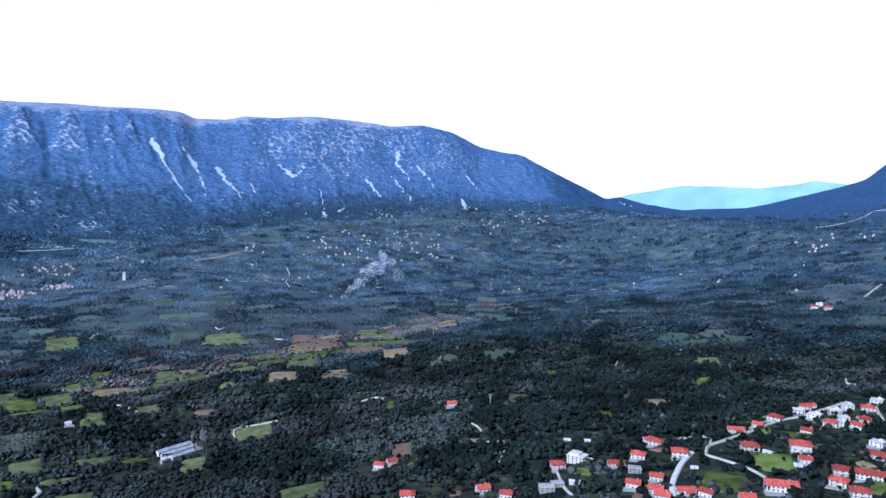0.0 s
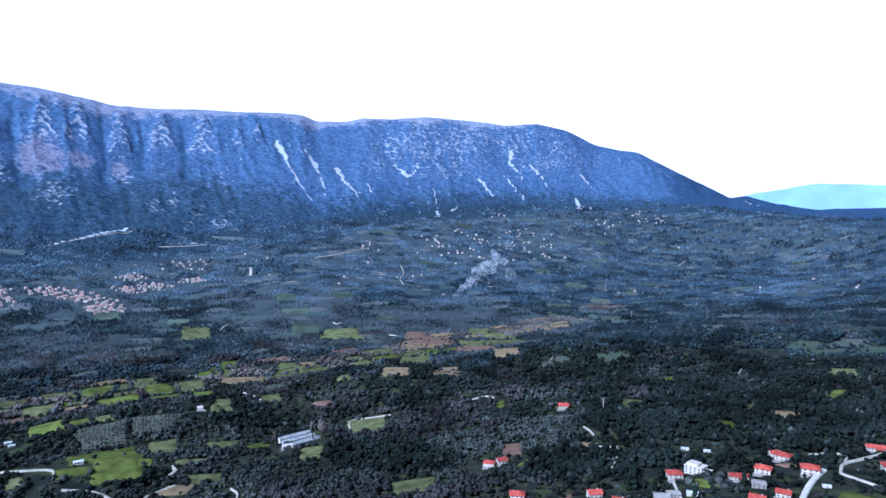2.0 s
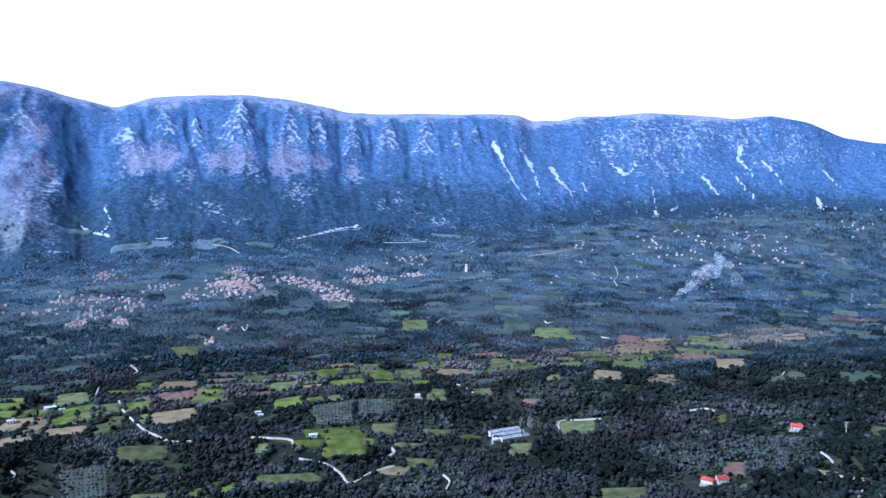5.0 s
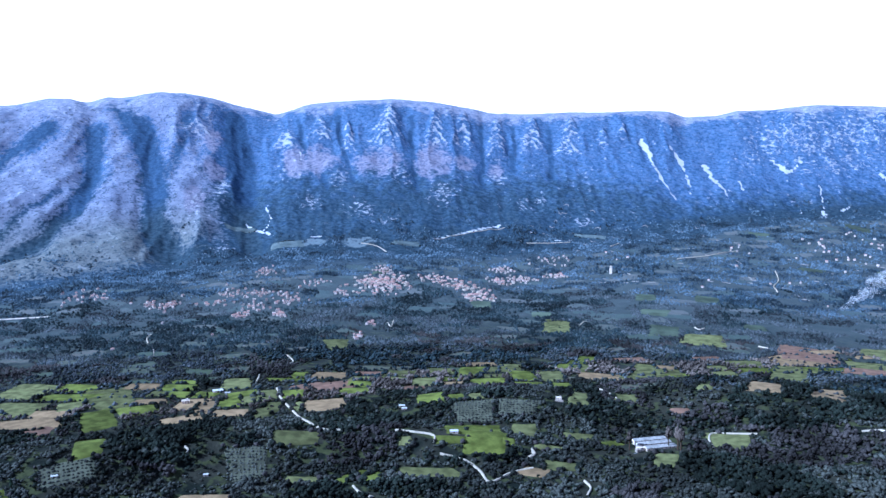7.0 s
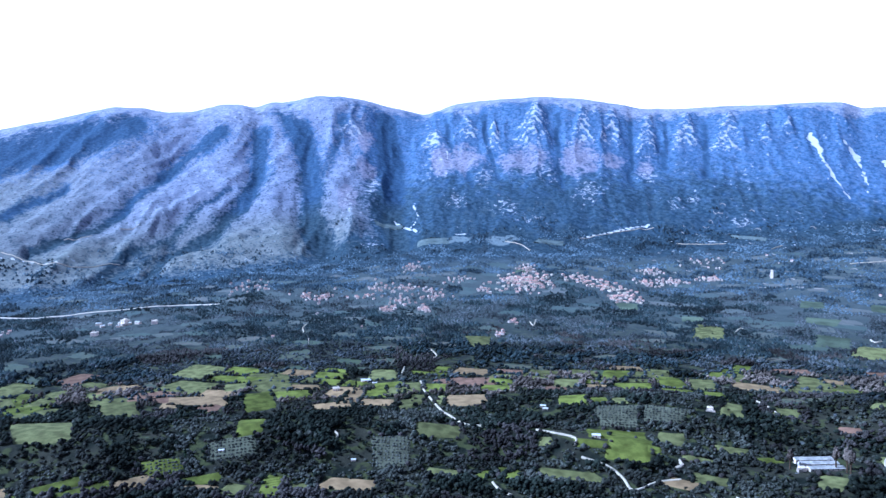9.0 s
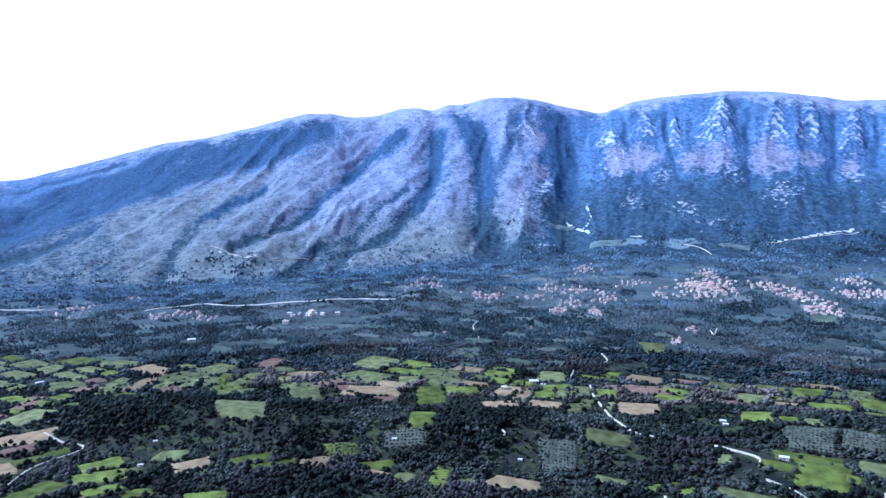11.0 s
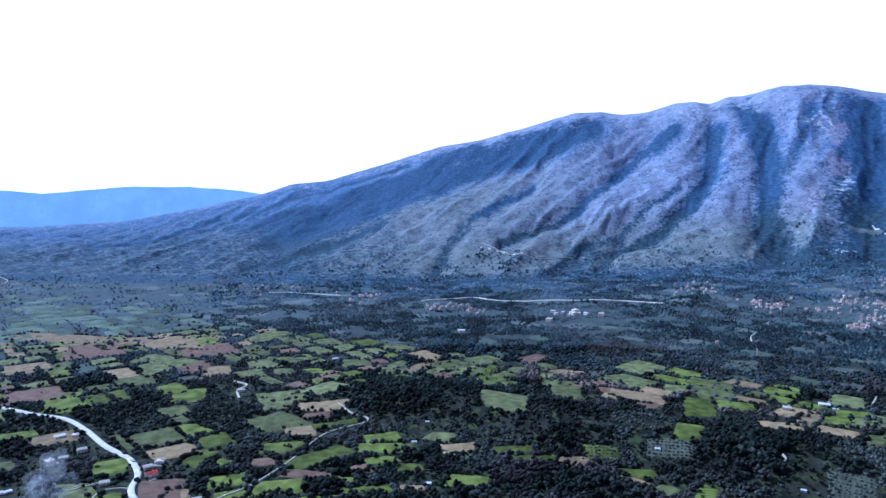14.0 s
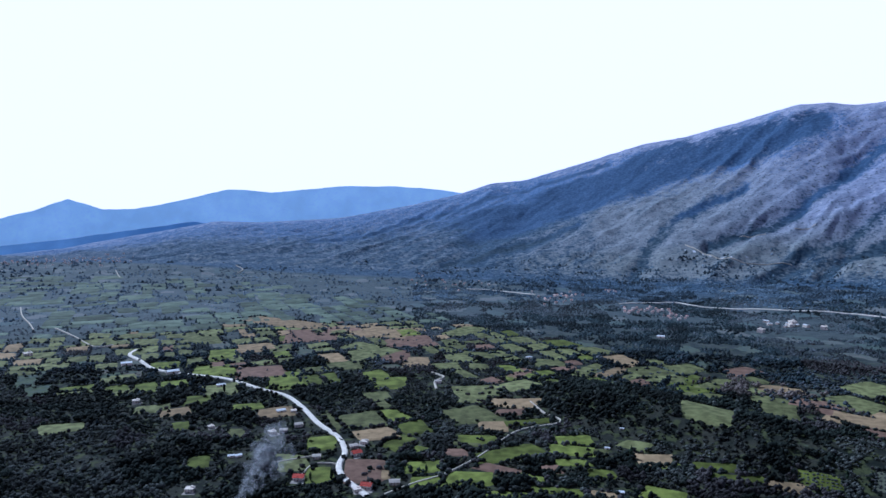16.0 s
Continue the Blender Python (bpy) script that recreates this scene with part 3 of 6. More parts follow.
M_FIELD = {"G": plain("green_meadow", (0.135, 0.155, 0.03), 0.45, 0.07, obj=0.7), "M": plain("winter_meadow", (0.155, 0.16, 0.062), 0.4, 0.09, obj=0.5),
           "D": plain("dry_stubble", (0.3, 0.215, 0.115), 0.25, 0.1, obj=0.4), "P": plain("ploughed_earth", (0.21, 0.13, 0.09), 0.25, 0.1, obj=0.4)}
M_FIELD["O"], M_FIELD["OG"] = plain("orchard_floor", (0.11, 0.115, 0.08), 0.3, 0.08, obj=0.3), M_FIELD["G"]
FIELD_LABEL = {"G": "bright green meadow bordered by hedges", "M": "dull green winter meadow between hedges", "D": "pale dry stubble field between hedges",
               "P": "brown ploughed field between hedges", "O": "olive orchard planted in straight rows", "OG": "green orchard planted in straight rows"}
# F and H: far fields, the haze of distance mixed into their colours
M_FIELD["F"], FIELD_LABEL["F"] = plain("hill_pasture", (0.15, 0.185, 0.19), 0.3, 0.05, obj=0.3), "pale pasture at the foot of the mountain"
M_FIELD["H"], FIELD_LABEL["H"] = plain("hazed_meadow", (0.11, 0.135, 0.095), 0.35, 0.03, obj=0.7), "dull meadow far out in the valley, greyed by painted haze"
ORCHARDS = []


def field(x, y, a, b, turn, kind):
    """A patch of farmland that lies on the ground, with a slightly crooked outline."""
    up = float(share(math.degrees(math.atan2(-x, y)), math.hypot(x, y)))
    if up > 0.0:
        a, b, kind = a * 0.8, min(b, 28) * 0.8, "F"
    g = np.random.default_rng(int(abs(x * 7 + y * 13)))
    # farther fields switch to duller kinds, which paints haze over them
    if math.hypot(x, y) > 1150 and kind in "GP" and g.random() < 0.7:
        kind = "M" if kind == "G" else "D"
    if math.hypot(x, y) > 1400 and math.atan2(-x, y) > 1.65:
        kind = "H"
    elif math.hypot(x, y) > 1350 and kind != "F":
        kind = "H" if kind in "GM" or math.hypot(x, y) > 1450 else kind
    if math.hypot(x, y) > 1900 and math.atan2(-x, y) < 0.6:
        a, b = a * 0.55, b * 0.6
    if kind == "H" and 1150 < math.hypot(x, y) and math.atan2(-x, y) < 1.5:
        a, b = a * 0.6, b * 0.6
    if math.hypot(x, y) > 1500 and kind not in "HF":
        a, b = a * 0.6, b * 0.6
    u, v = np.meshgrid(np.linspace(-1, 1, 10), np.linspace(-1, 1, 10))
    k = g.uniform(-0.16, 0.16, 8)
    px = u * a * (1 + k[0] * v) + k[1] * a * v * 1.1 + 0.025 * a * np.sin(v * 3 + k[4] * 40)
    py = v * b * (1 + k[2] * u) + k[3] * b * u + 0.025 * b * np.sin(u * 4 + k[5] * 40)
    c, s = math.cos(radians(turn)), math.sin(radians(turn))
    wx, wy = x + px * c - py * s, y + px * s + py * c
    wz = height(wx, wy) + 0.5 + math.hypot(x, y) / 2600
    edge = np.maximum(np.abs(u), np.abs(v)) > 0.99
    wz = wz - np.where(edge, 1.2, 0)
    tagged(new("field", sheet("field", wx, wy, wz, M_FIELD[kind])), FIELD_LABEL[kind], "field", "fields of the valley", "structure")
    if kind[0] == "O":
        ORCHARDS.append((x, y, a, b, turn))
    block(x, y, a * (1.0 if math.hypot(x, y) < 900 else 0.86), b * (1.0 if math.hypot(x, y) < 900 else 0.84) + 1, turn)
    for i, j in () if kind == "H" else ((slice(None), 0), (slice(None), -1), (0, slice(None)), (-1, slice(None))):
        HEDGES.append((wx[i, j], wy[i, j]))


M_ROAD = {"asphalt": plain("pale_road", (0.8, 0.73, 0.63), 0.12, 0.2), "gravel": plain("gravel_track", (0.56, 0.5, 0.4), 0.2, 0.2)}


def road(points, width, kind):
    """A ribbon along the points, with shoulders that go down into the ground."""
    p = np.array(points, float)
    width *= 0.55 if kind == "asphalt" else 0.3
    q = np.vstack([2 * p[0] - p[1], p, 2 * p[-1] - p[-2]])
    line = []
    for i in range(1, len(q) - 2):
        n = max(3, int(np.hypot(*(q[i + 1] - q[i])) / 6))
        for t in np.arange(n) / n:
            line.append(0.5 * (2 * q[i] + (q[i + 1] - q[i - 1]) * t + (2 * q[i - 1] - 5 * q[i] + 4 * q[i + 1] - q[i + 2]) * t ** 2
                               + (3 * q[i] - q[i - 1] - 3 * q[i + 1] + q[i + 2]) * t ** 3))
    line = np.array(line + [p[-1]])
    d = np.gradient(line, axis=0)
    d /= np.hypot(d[:, 0], d[:, 1])[:, None] + 1e-6
    nx, ny = -d[:, 1], d[:, 0]
    off = np.array([-0.62, -0.5, -0.2, 0.2, 0.5, 0.62]) * width
    lift = np.array([-1.5, 0.0, 0.06, 0.06, 0.0, -1.5]) + 1.0 + math.hypot(*p[0]) / 1800
    X, Y = line[:, :1] + nx[:, None] * off, line[:, 1:] + ny[:, None] * off
    Z = height(X, Y)
    Z[:, 1:5] = Z[:, 1:5].mean(1, keepdims=True)
    tagged(new("road", sheet("road", X, Y, Z + lift, M_ROAD[kind])), "pale winding asphalt road with verges" if kind == "asphalt" else "pale gravel track through the groves",
           "road", "roads of the valley", "structure")
    for i in range(0, len(line), 2):
        block(line[i, 0], line[i, 1], 5 + width / 2, 5 + width / 2, 0)


def mosaic(a0, a1, lo, hi, side, seed):
    """Farmland parcels, split again and again, over a ring of headings and distances; lo and hi: its inner and outer edge."""
    g = random.Random(seed)
    turn = 35.0
    c, s = math.cos(radians(turn)), math.sin(radians(turn))

    def split(u0, u1, v0, v1):
        if max(u1 - u0, v1 - v0) > side * (0.75 if math.hypot((u0 + u1) / 2, (v0 + v1) / 2) > 1250 else 1.0) * (1.5 if math.hypot(u0, v0) > 1500 else 1.0) * g.uniform(0.9, 1.9):
            k = g.uniform(0.36, 0.64)
            if u1 - u0 > (v1 - v0) * g.uniform(0.6, 2.6):
                m = u0 + (u1 - u0) * k
                split(u0, m, v0, v1), split(m, u1, v0, v1)
            else:
                m = v0 + (v1 - v0) * k
                split(u0, u1, v0, m), split(u0, u1, m, v1)
            return
        u, v, a, b = (u0 + u1) / 2, (v0 + v1) / 2, (u1 - u0) / 2 - 1.2, (v1 - v0) / 2 - 1.2
        x, y = u * c - v * s, u * s + v * c
        az, r = math.degrees(math.atan2(-x, y)), math.hypot(x, y)
        if not a0 < az < a1 or not np.interp(az, lo[0], lo[1]) < r < np.interp(az, hi[0], hi[1]):
            return
        if g.random() < (0.45 if r < 900 else 0.28 if r < 1400 or az < 95 else 0.5):
            return
        for bx, by, ba, bb, bt in KEEP_OUT[:TAKEN] + WOODED:
            e = math.hypot(x - bx, y - by)
            if e < 0.62 * (min(a, b) + min(ba, bb)) + 2:
                return
        field(x, y, a, b, turn, g.choices("GMDP", (6, 5, 1, 1) if r < 1000 else (2, 9, 1, 2))[0])

    split(-2600, 2600, -2600, 2600)


field(-859, -750, 27, 23, 131, "M")
field(-881, -679, 16, 18, 128, "M")
field(-833, -615, 17, 18, 126, "M")
field(-770, -567, 18, 14, 126, "M")
field(-716, -492, 21, 16, 124, "M")
field(-711, -459, 18, 16, 123, "D")
field(-758, -458, 17, 20, 121, "G")
field(-668, -424, 10, 16, 122, "G")
field(-576, -350, 11, 18, 121, "G")
field(-986, -554, 22, 45, 119, "G")
field(-893, -513, 32, 40, 120, "G")
field(-744, -386, 20, 15, 117, "G")
field(-867, -393, 27, 53, 114, "G")
field(-656, -353, 11, 16, 118, "M")
field(-910, -601, 23, 20, 123, "G")
field(-1093, -651, 30, 54, 121, "M")
field(-1181, -799, 51, 36, 124, "M")
field(-1021, -644, 17, 14, 122, "M")
field(-1151, -470, 59, 58, 112, "P")
field(-1241, -655, 30, 36, 118, "M")
field(-1046, -484, 22, 29, 115, "M")
field(-883, -251, 24, 32, 106, "G")
field(-608, -142, 19, 16, 103, "G")
field(-589, -192, 20, 31, 108, "P")
field(-581, -176, 11, 13, 107, "D")
field(-570, -228, 14, 22, 112, "G")
field(-594, -264, 16, 24, 114, "M")
field(-649, -256, 16, 22, 112, "G")
field(-632, -543, 24, 18, 131, "M")
field(-575, -132, 15, 14, 103, "G")
field(-813, -625, 12, 18, 128, "M")
field(-970, -703, 23, 24, 126, "M")
field(-1017, -797, 28, 28, 128, "M")
field(-1079, -768, 31, 24, 125, "M")
field(-1098, -692, 28, 20, 122, "M")
field(-967, -794, 18, 18, 129, "P")
field(-1188, -694, 29, 28, 120, "M")
field(-962, -343, 29, 30, 110, "M")
field(-1007, -246, 22, 29, 104, "D")
field(-1118, -206, 22, 30, 100, "M")
field(-996, -149, 17, 22, 99, "M")
field(-1045, -48, 25, 27, 93, "M")
field(-985, 127, 12, 29, 83, "M")
field(-778, 132, 29, 56, 80, "M")
field(-948, 261, 17, 13, 75, "D")
field(-869, -134, 32, 21, 99, "M")
field(-829, -132, 18, 17, 99, "M")
field(-781, -81, 17, 12, 96, "P")
field(-735, -95, 16, 13, 97, "D")
field(-675, -8, 25, 15, 91, "G")
field(-689, -104, 22, 14, 99, "G")
field(-590, -96, 23, 18, 99, "G")
field(-624, 19, 14, 10, 88, "G")
field(-653, 119, 21, 8, 80, "G")
field(-664, 67, 18, 16, 84, "D")
field(-631, 135, 24, 8, 78, "G")
field(-579, -17, 26, 8, 92, "G")
field(-625, 198, 18, 12, 72, "OG")
field(-893, 279, 29, 15, 73, "P")
field(-619, 171, 18, 8, 75, "D")
field(-564, -59, 20, 6, 96, "G")
field(-580, 18, 15, 6, 88, "D")
field(-650, -119, 13, 11, 100, "P")
field(-625, -27, 11, 10, 92, "P")
field(-675, 17, 10, 10, 89, "M")
field(-716, 491, 15, 20, 56, "G")
field(-707, 517, 13, 21, 54, "M")
field(-708, 540, 15, 25, 53, "M")
field(-689, 565, 15, 18, 51, "G")
field(-617, 556, 26, 27, 48, "D")
field(-661, 514, 10, 24, 52, "M")
field(-653, 491, 9, 24, 53, "M")
field(-642, 536, 6, 20, 50, "M")
field(-531, 439, 24, 16, 50, "M")
field(-785, 366, 19, 40, 65, "G")
field(-644, 291, 14, 32, 66, "G")
field(-780, 410, 23, 20, 62, "G")
field(-859, 368, 16, 22, 67, "M")
field(-866, 419, 30, 36, 64, "M")
field(-953, 241, 19, 20, 76, "D")
field(-867, 228, 22, 45, 75, "M")
field(-900, 214, 13, 18, 77, "M")
field(-613, 258, 23, 16, 67, "O")
field(-437, 441, 8, 8, 45, "G")
field(-526, 378, 19, 25, 54, "O")
field(-850, 793, 21, 42, 47, "G")
field(-783, 550, 21, 30, 55, "M")
field(-587, 219, 17, 8, 70, "G")
field(-889, 254, 13, 14, 74, "P")
field(-576, 800, 21, 23, 36, "G")
field(-556, 818, 9, 19, 34, "M")
field(-542, 842, 19, 24, 33, "M")
field(-479, 900, 18, 20, 28, "G")
field(-480, 931, 15, 14, 27, "G")
field(-477, 959, 15, 20, 26, "G")
field(-505, 619, 18, 22, 39, "G")
field(-477, 628, 12, 12, 37, "G")
field(-458, 642, 10, 10, 36, "M")
field(-376, 954, 25, 49, 22, "M")
field(-329, 762, 14, 14, 23, "M")
field(-404, 645, 24, 18, 32, "O")
field(-645, 1159, 16, 35, 29, "G")
field(-381, 1204, 36, 41, 18, "G")
field(-439, 610, 24, 24, 36, "O")
field(-407, 528, 17, 6, 38, "G")
field(-382, 552, 22, 26, 35, "G")
field(-372, 604, 14, 20, 32, "M")
field(-328, 581, 15, 6, 29, "M")
field(-325, 633, 16, 8, 27, "M")
field(-195, 700, 21, 26, 16, "M")
field(-442, 501, 7, 6, 41, "M")
field(-301, 557, 17, 11, 28, "M")
field(-455, 1220, 46, 66, 20, "H")
field(-367, 720, 12, 29, 27, "M")
field(-415, 879, 33, 23, 25, "D")
field(-263, 757, 12, 6, 19, "P")
field(136, 875, 9, 20, -9, "G")
field(82, 749, 12, 20, -6, "M")
field(185, 446, 15, 18, -23, "G")
field(232, 477, 14, 23, -26, "G")
field(269, 421, 7, 13, -33, "G")
field(274, 537, 15, 10, -27, "G")
field(-258, 824, 9, 12, 17, "M")
field(-217, 1062, 26, 51, 12, "M")
field(-138, 887, 18, 38, 9, "D")
field(-368, 992, 16, 13, 20, "D")
field(-362, 562, 7, 8, 33, "G")
field(-36, 597, 10, 18, 3, "P")
field(-110, 532, 19, 15, 12, "M")
field(-58, 753, 5, 10, 4, "G")
field(-220, 1199, 45, 58, 10, "P")
field(-202, 870, 19, 40, 13, "D")
field(-140, 1278, 21, 32, 6, "G")
field(8, 1597, 52, 48, -0, "P")
field(-626, 1134, 27, 53, 29, "M")
field(-128, 1168, 39, 27, 6, "M")
field(104, 1687, 41, 56, -4, "D")
field(329, 861, 19, 29, -21, "M")
field(-73, 1064, 22, 44, 4, "D")
field(-474, 1516, 45, 56, 17, "M")
field(-587, 1457, 39, 54, 22, "M")
field(-336, 1352, 34, 34, 14, "M")
field(111, 1421, 35, 34, -4, "M")
field(251, 1976, 73, 66, -7, "M")
field(55, 1895, 54, 59, -2, "M")
field(457, 1836, 46, 62, -14, "M")
field(-360, 1976, 90, 68, 10, "P")
field(-41, 2068, 67, 64, 1, "M")
field(-207, 2054, 50, 52, 6, "M")
field(142, 2312, 75, 60, -4, "M")
field(-341, 2569, 116, 74, 8, "D")
field(-101, 2830, 92, 44, 2, "M")
field(-566, 2299, 96, 62, 14, "M")
field(158, 2579, 63, 64, -4, "M")
field(399, 2513, 83, 56, -9, "M")
field(733, 2281, 58, 38, -18, "M")
field(394, 2246, 56, 46, -10, "M")
field(-1798, 1288, 54, 14, 54, "M")
field(-1605, 1311, 59, 26, 51, "M")
field(-1377, 1569, 51, 18, 41, "M")
field(-997, 2015, 110, 34, 26, "M")
field(-849, 1212, 36, 43, 35, "G")
field(-705, 1217, 35, 38, 30, "M")
field(-1211, 1283, 36, 42, 43, "M")
field(-521, 1339, 47, 46, 21, "H")
field(-1250, -566, 34, 110, 160, "P")
field(-1198, -376, 52, 95, 0, "P")
field(-1244, -212, 27, 52, 66, "G")
field(-1069, -333, 25, 60, 152, "M")
field(-1139, -292, 49, 47, 16, "P")
field(-1032, -287, 26, 40, 108, "P")
field(-1076, -155, 42, 19, 82, "M")
field(-987, -194, 25, 21, 26, "M")
field(-964, -86, 13, 43, 78, "P")
field(-1016, 9, 40, 14, 152, "M")
field(-1006, 41, 41, 13, 150, "D")
field(-997, 74, 13, 40, 58, "M")
field(-988, 107, 13, 39, 56, "M")
field(-977, 139, 39, 13, 144, "G")
field(-966, 171, 13, 39, 52, "M")
field(-834, 304, 39, 24, 60, "D")
field(-906, 149, 28, 19, 68, "M")
field(-667, -181, 13, 23, 70, "G")
field(-651, -156, 11, 9, 60, "G")
field(-851, -126, 17, 31, 10, "M")
field(-812, -79, 31, 17, 74, "D")
field(-750, -58, 9, 28, 20, "G")
field(-723, -90, 15, 9, 100, "D")
field(-704, -8, 14, 21, 10, "G")
field(-644, -8, 9, 18, 14, "G")
field(-697, 52, 16, 11, 60, "M")
field(-649, 80, 14, 7, 116, "G")
field(-589, 68, 14, 19, 170, "G")
field(-616, -74, 23, 10, 70, "P")
field(-602, -44, 8, 16, 172, "G")
field(-678, -112, 9, 17, 2, "M")
field(-541, 261, 19, 9, 144, "G")
field(-557, 234, 10, 10, 42, "M")
field(-576, 213, 17, 5, 40, "D")
field(-548, 267, 8, 11, 46, "G")
field(-526, 281, 10, 6, 66, "M")
field(-505, 316, 25, 12, 46, "D")
field(-394, 477, 32, 10, 32, "M")
field(-426, 439, 12, 7, 94, "G")
field(-444, 422, 6, 9, 12, "G")
field(-471, 395, 8, 17, 130, "M")
field(-831, 296, 14, 52, 116, "P")
field(-850, 341, 24, 15, 50, "D")
field(-675, 623, 33, 22, 66, "P")
field(-725, 463, 12, 29, 42, "D")
field(-409, 569, 32, 23, 34, "G")
field(-316, 532, 14, 11, 10, "D")
field(-462, 908, 24, 13, 104, "M")
field(-360, 937, 12, 19, 160, "M")
field(-216, 1143, 47, 26, 36, "D")
field(-128, 1122, 23, 37, 90, "P")
field(-141, 937, 16, 49, 10, "D")
field(-34, 1359, 34, 23, 32, "M")
field(-227, 618, 24, 11, 104, "M")
field(-289, 639, 11, 7, 58, "G")
field(209, 671, 11, 21, 150, "D")
field(146, 626, 13, 9, 72, "G")
field(283, 757, 28, 6, 58, "G")
field(186, 698, 35, 5, 74, "M")
field(101, 484, 8, 8, 150, "G")
field(-20, 560, 5, 13, 152, "G")
field(24, 589, 9, 11, 68, "D")
road([(-536, -173), (-568, -204), (-596, -219), (-630, -225), (-668, -246), (-704, -282), (-756, -323), (-796, -361), (-815, -405), (-851, -470), (-863, -525), (-882, -599), (-925, -655), (-951, -690), (-984, -702)], 9, "asphalt")
road([(-1002, -757), (-983, -777), (-1041, -861), (-1100, -950)], 6, "gravel")
road([(-1073, -972), (-1129, -1031), (-1202, -1114), (-1303, -1211)], 6, "gravel")
road([(-539, -160), (-570, -140), (-594, -120), (-642, -96), (-720, -66), (-753, -23), (-779, -42), (-814, -60)], 5, "gravel")
road([(-568, -284), (-589, -278), (-600, -265), (-613, -250)], 4, "gravel")
road([(-561, -243), (-591, -243), (-598, -231), (-596, -219)], 4, "gravel")
road([(-864, -184), (-901, -194), (-926, -187), (-948, -209)], 8, "gravel")
road([(-404, 508), (-378, 514), (-356, 506), (-335, 491), (-331, 519), (-320, 539)], 6, "gravel")
road([(-463, 510), (-442, 516), (-423, 522), (-417, 513)], 5, "gravel")
road([(-723, 568), (-685, 544), (-625, 515), (-538, 472), (-506, 482)], 6, "gravel")
road([(-177, 734), (-196, 725), (-215, 717), (-213, 698), (-200, 670)], 5, "gravel")
road([(-338, 566), (-333, 562), (-334, 553)], 5, "gravel")
road([(-427, 415), (-410, 408), (-397, 409)], 5, "gravel")
road([(-268, 537), (-257, 527), (-252, 510)], 5, "gravel")
road([(-768, 570), (-786, 587), (-799, 598)], 6, "gravel")
road([(-835, 669), (-858, 694), (-821, 677), (-815, 663)], 5, "gravel")
road([(-1104, 603), (-1139, 620), (-1160, 640)], 6, "gravel")
road([(-570, 344), (-573, 348), (-580, 349)], 4, "gravel")
road([(-405, 1281), (-410, 1267), (-420, 1277)], 6, "gravel")
road([(-596, 1168), (-603, 1195), (-600, 1202)], 5, "gravel")
road([(-891, 962), (-864, 942), (-896, 984)], 5, "gravel")
road([(-295, 1213), (-279, 1209)], 5, "gravel")
road([(-378, 796), (-332, 748)], 4, "gravel")
road([(145, 426), (151, 447), (163, 472), (174, 491), (185, 507)], 6, "asphalt")
road([(194, 503), (203, 521), (220, 533), (253, 556), (283, 579), (307, 589), (339, 609), (371, 630)], 7, "gravel")
road([(187, 543), (207, 547), (212, 540), (203, 521)], 5, "gravel")
road([(194, 503), (194, 497), (203, 481), (210, 465), (213, 448)], 5, "gravel")
road([(82, 487), (82, 481), (82, 459), (85, 442)], 5, "gravel")
road([(388, 617), (369, 579), (359, 556)], 7, "gravel")
road([(52, 580), (52, 569), (48, 543), (43, 523)], 4, "gravel")
road([(27, 634), (32, 621), (35, 609)], 4, "gravel")
road([(50, 580), (37, 584), (26, 578)], 4, "gravel")
road([(-3, 997), (-5, 986)], 5, "gravel")
road([(-91, 767), (-76, 774), (-66, 769)], 4, "gravel")
road([(234, 919), (222, 885), (223, 864)], 4, "gravel")
road([(748, 1231), (798, 1288), (843, 1335)], 10, "gravel")
road([(1227, 2315), (1362, 2355), (1512, 2479), (1546, 2444)], 7, "gravel")
road([(423, 722), (413, 702), (417, 694)], 5, "gravel")
road([(-333, 553), (-332, 562), (-336, 563)], 6, "gravel")
road([(-1338, 1660), (-1307, 1734), (-1270, 1806), (-1228, 1878)], 7, "gravel")
road([(-1125, 1839), (-1072, 1880), (-1022, 1930)], 8, "gravel")
road([(-1368, 1475), (-1420, 1492), (-1468, 1474)], 6, "gravel")
road([(-678, 1899), (-614, 1970), (-570, 2063)], 6, "gravel")
road([(-898, 1951), (-891, 1998)], 7, "gravel")
road([(-428, 1904), (-403, 1826), (-395, 1746), (-369, 1672)], 5, "gravel")
road([(412, 2340), (375, 2253)], 5, "gravel")
road([(-1605, 76), (-1654, 195), (-1618, 250), (-1547, 394), (-1494, 530), (-1446, 588)], 7, "asphalt")
road([(-1811, -304), (-1795, -211), (-1753, -120)], 7, "asphalt")
road([(-2236, 300), (-2101, 409), (-2058, 557)], 7, "gravel")
road([(-2270, 462), (-2246, 532)], 5, "gravel")
road([(-2247, 609), (-2228, 662)], 5, "gravel")
road([(-2118, -1130), (-2060, -1076), (-1999, -1063)], 6, "gravel")
road([(-1959, -1461), (-1824, -1348)], 8, "gravel")

WOODED = []   # patches of dark evergreen wood


def dark_wood(x, y, a, b, turn):
    WOODED.append((x, y, a * 0.8, b * 0.8, turn))


dark_wood(-602, 343, 119, 50, 32)
dark_wood(-530, 568, 50, 63, 108)
dark_wood(-367, 529, 47, 14, 44)
dark_wood(-668, 198, 34, 40, 156)
dark_wood(-379, 739, 93, 32, 116)
dark_wood(-410, 413, 77, 21, 42)
dark_wood(-145, 854, 142, 91, 72)
dark_wood(44, 1001, 111, 206, 0)
dark_wood(-324, 705, 44, 92, 108)
dark_wood(-149, 600, 91, 43, 156)
dark_wood(149, 718, 42, 84, 2)
dark_wood(358, 864, 72, 140, 2)
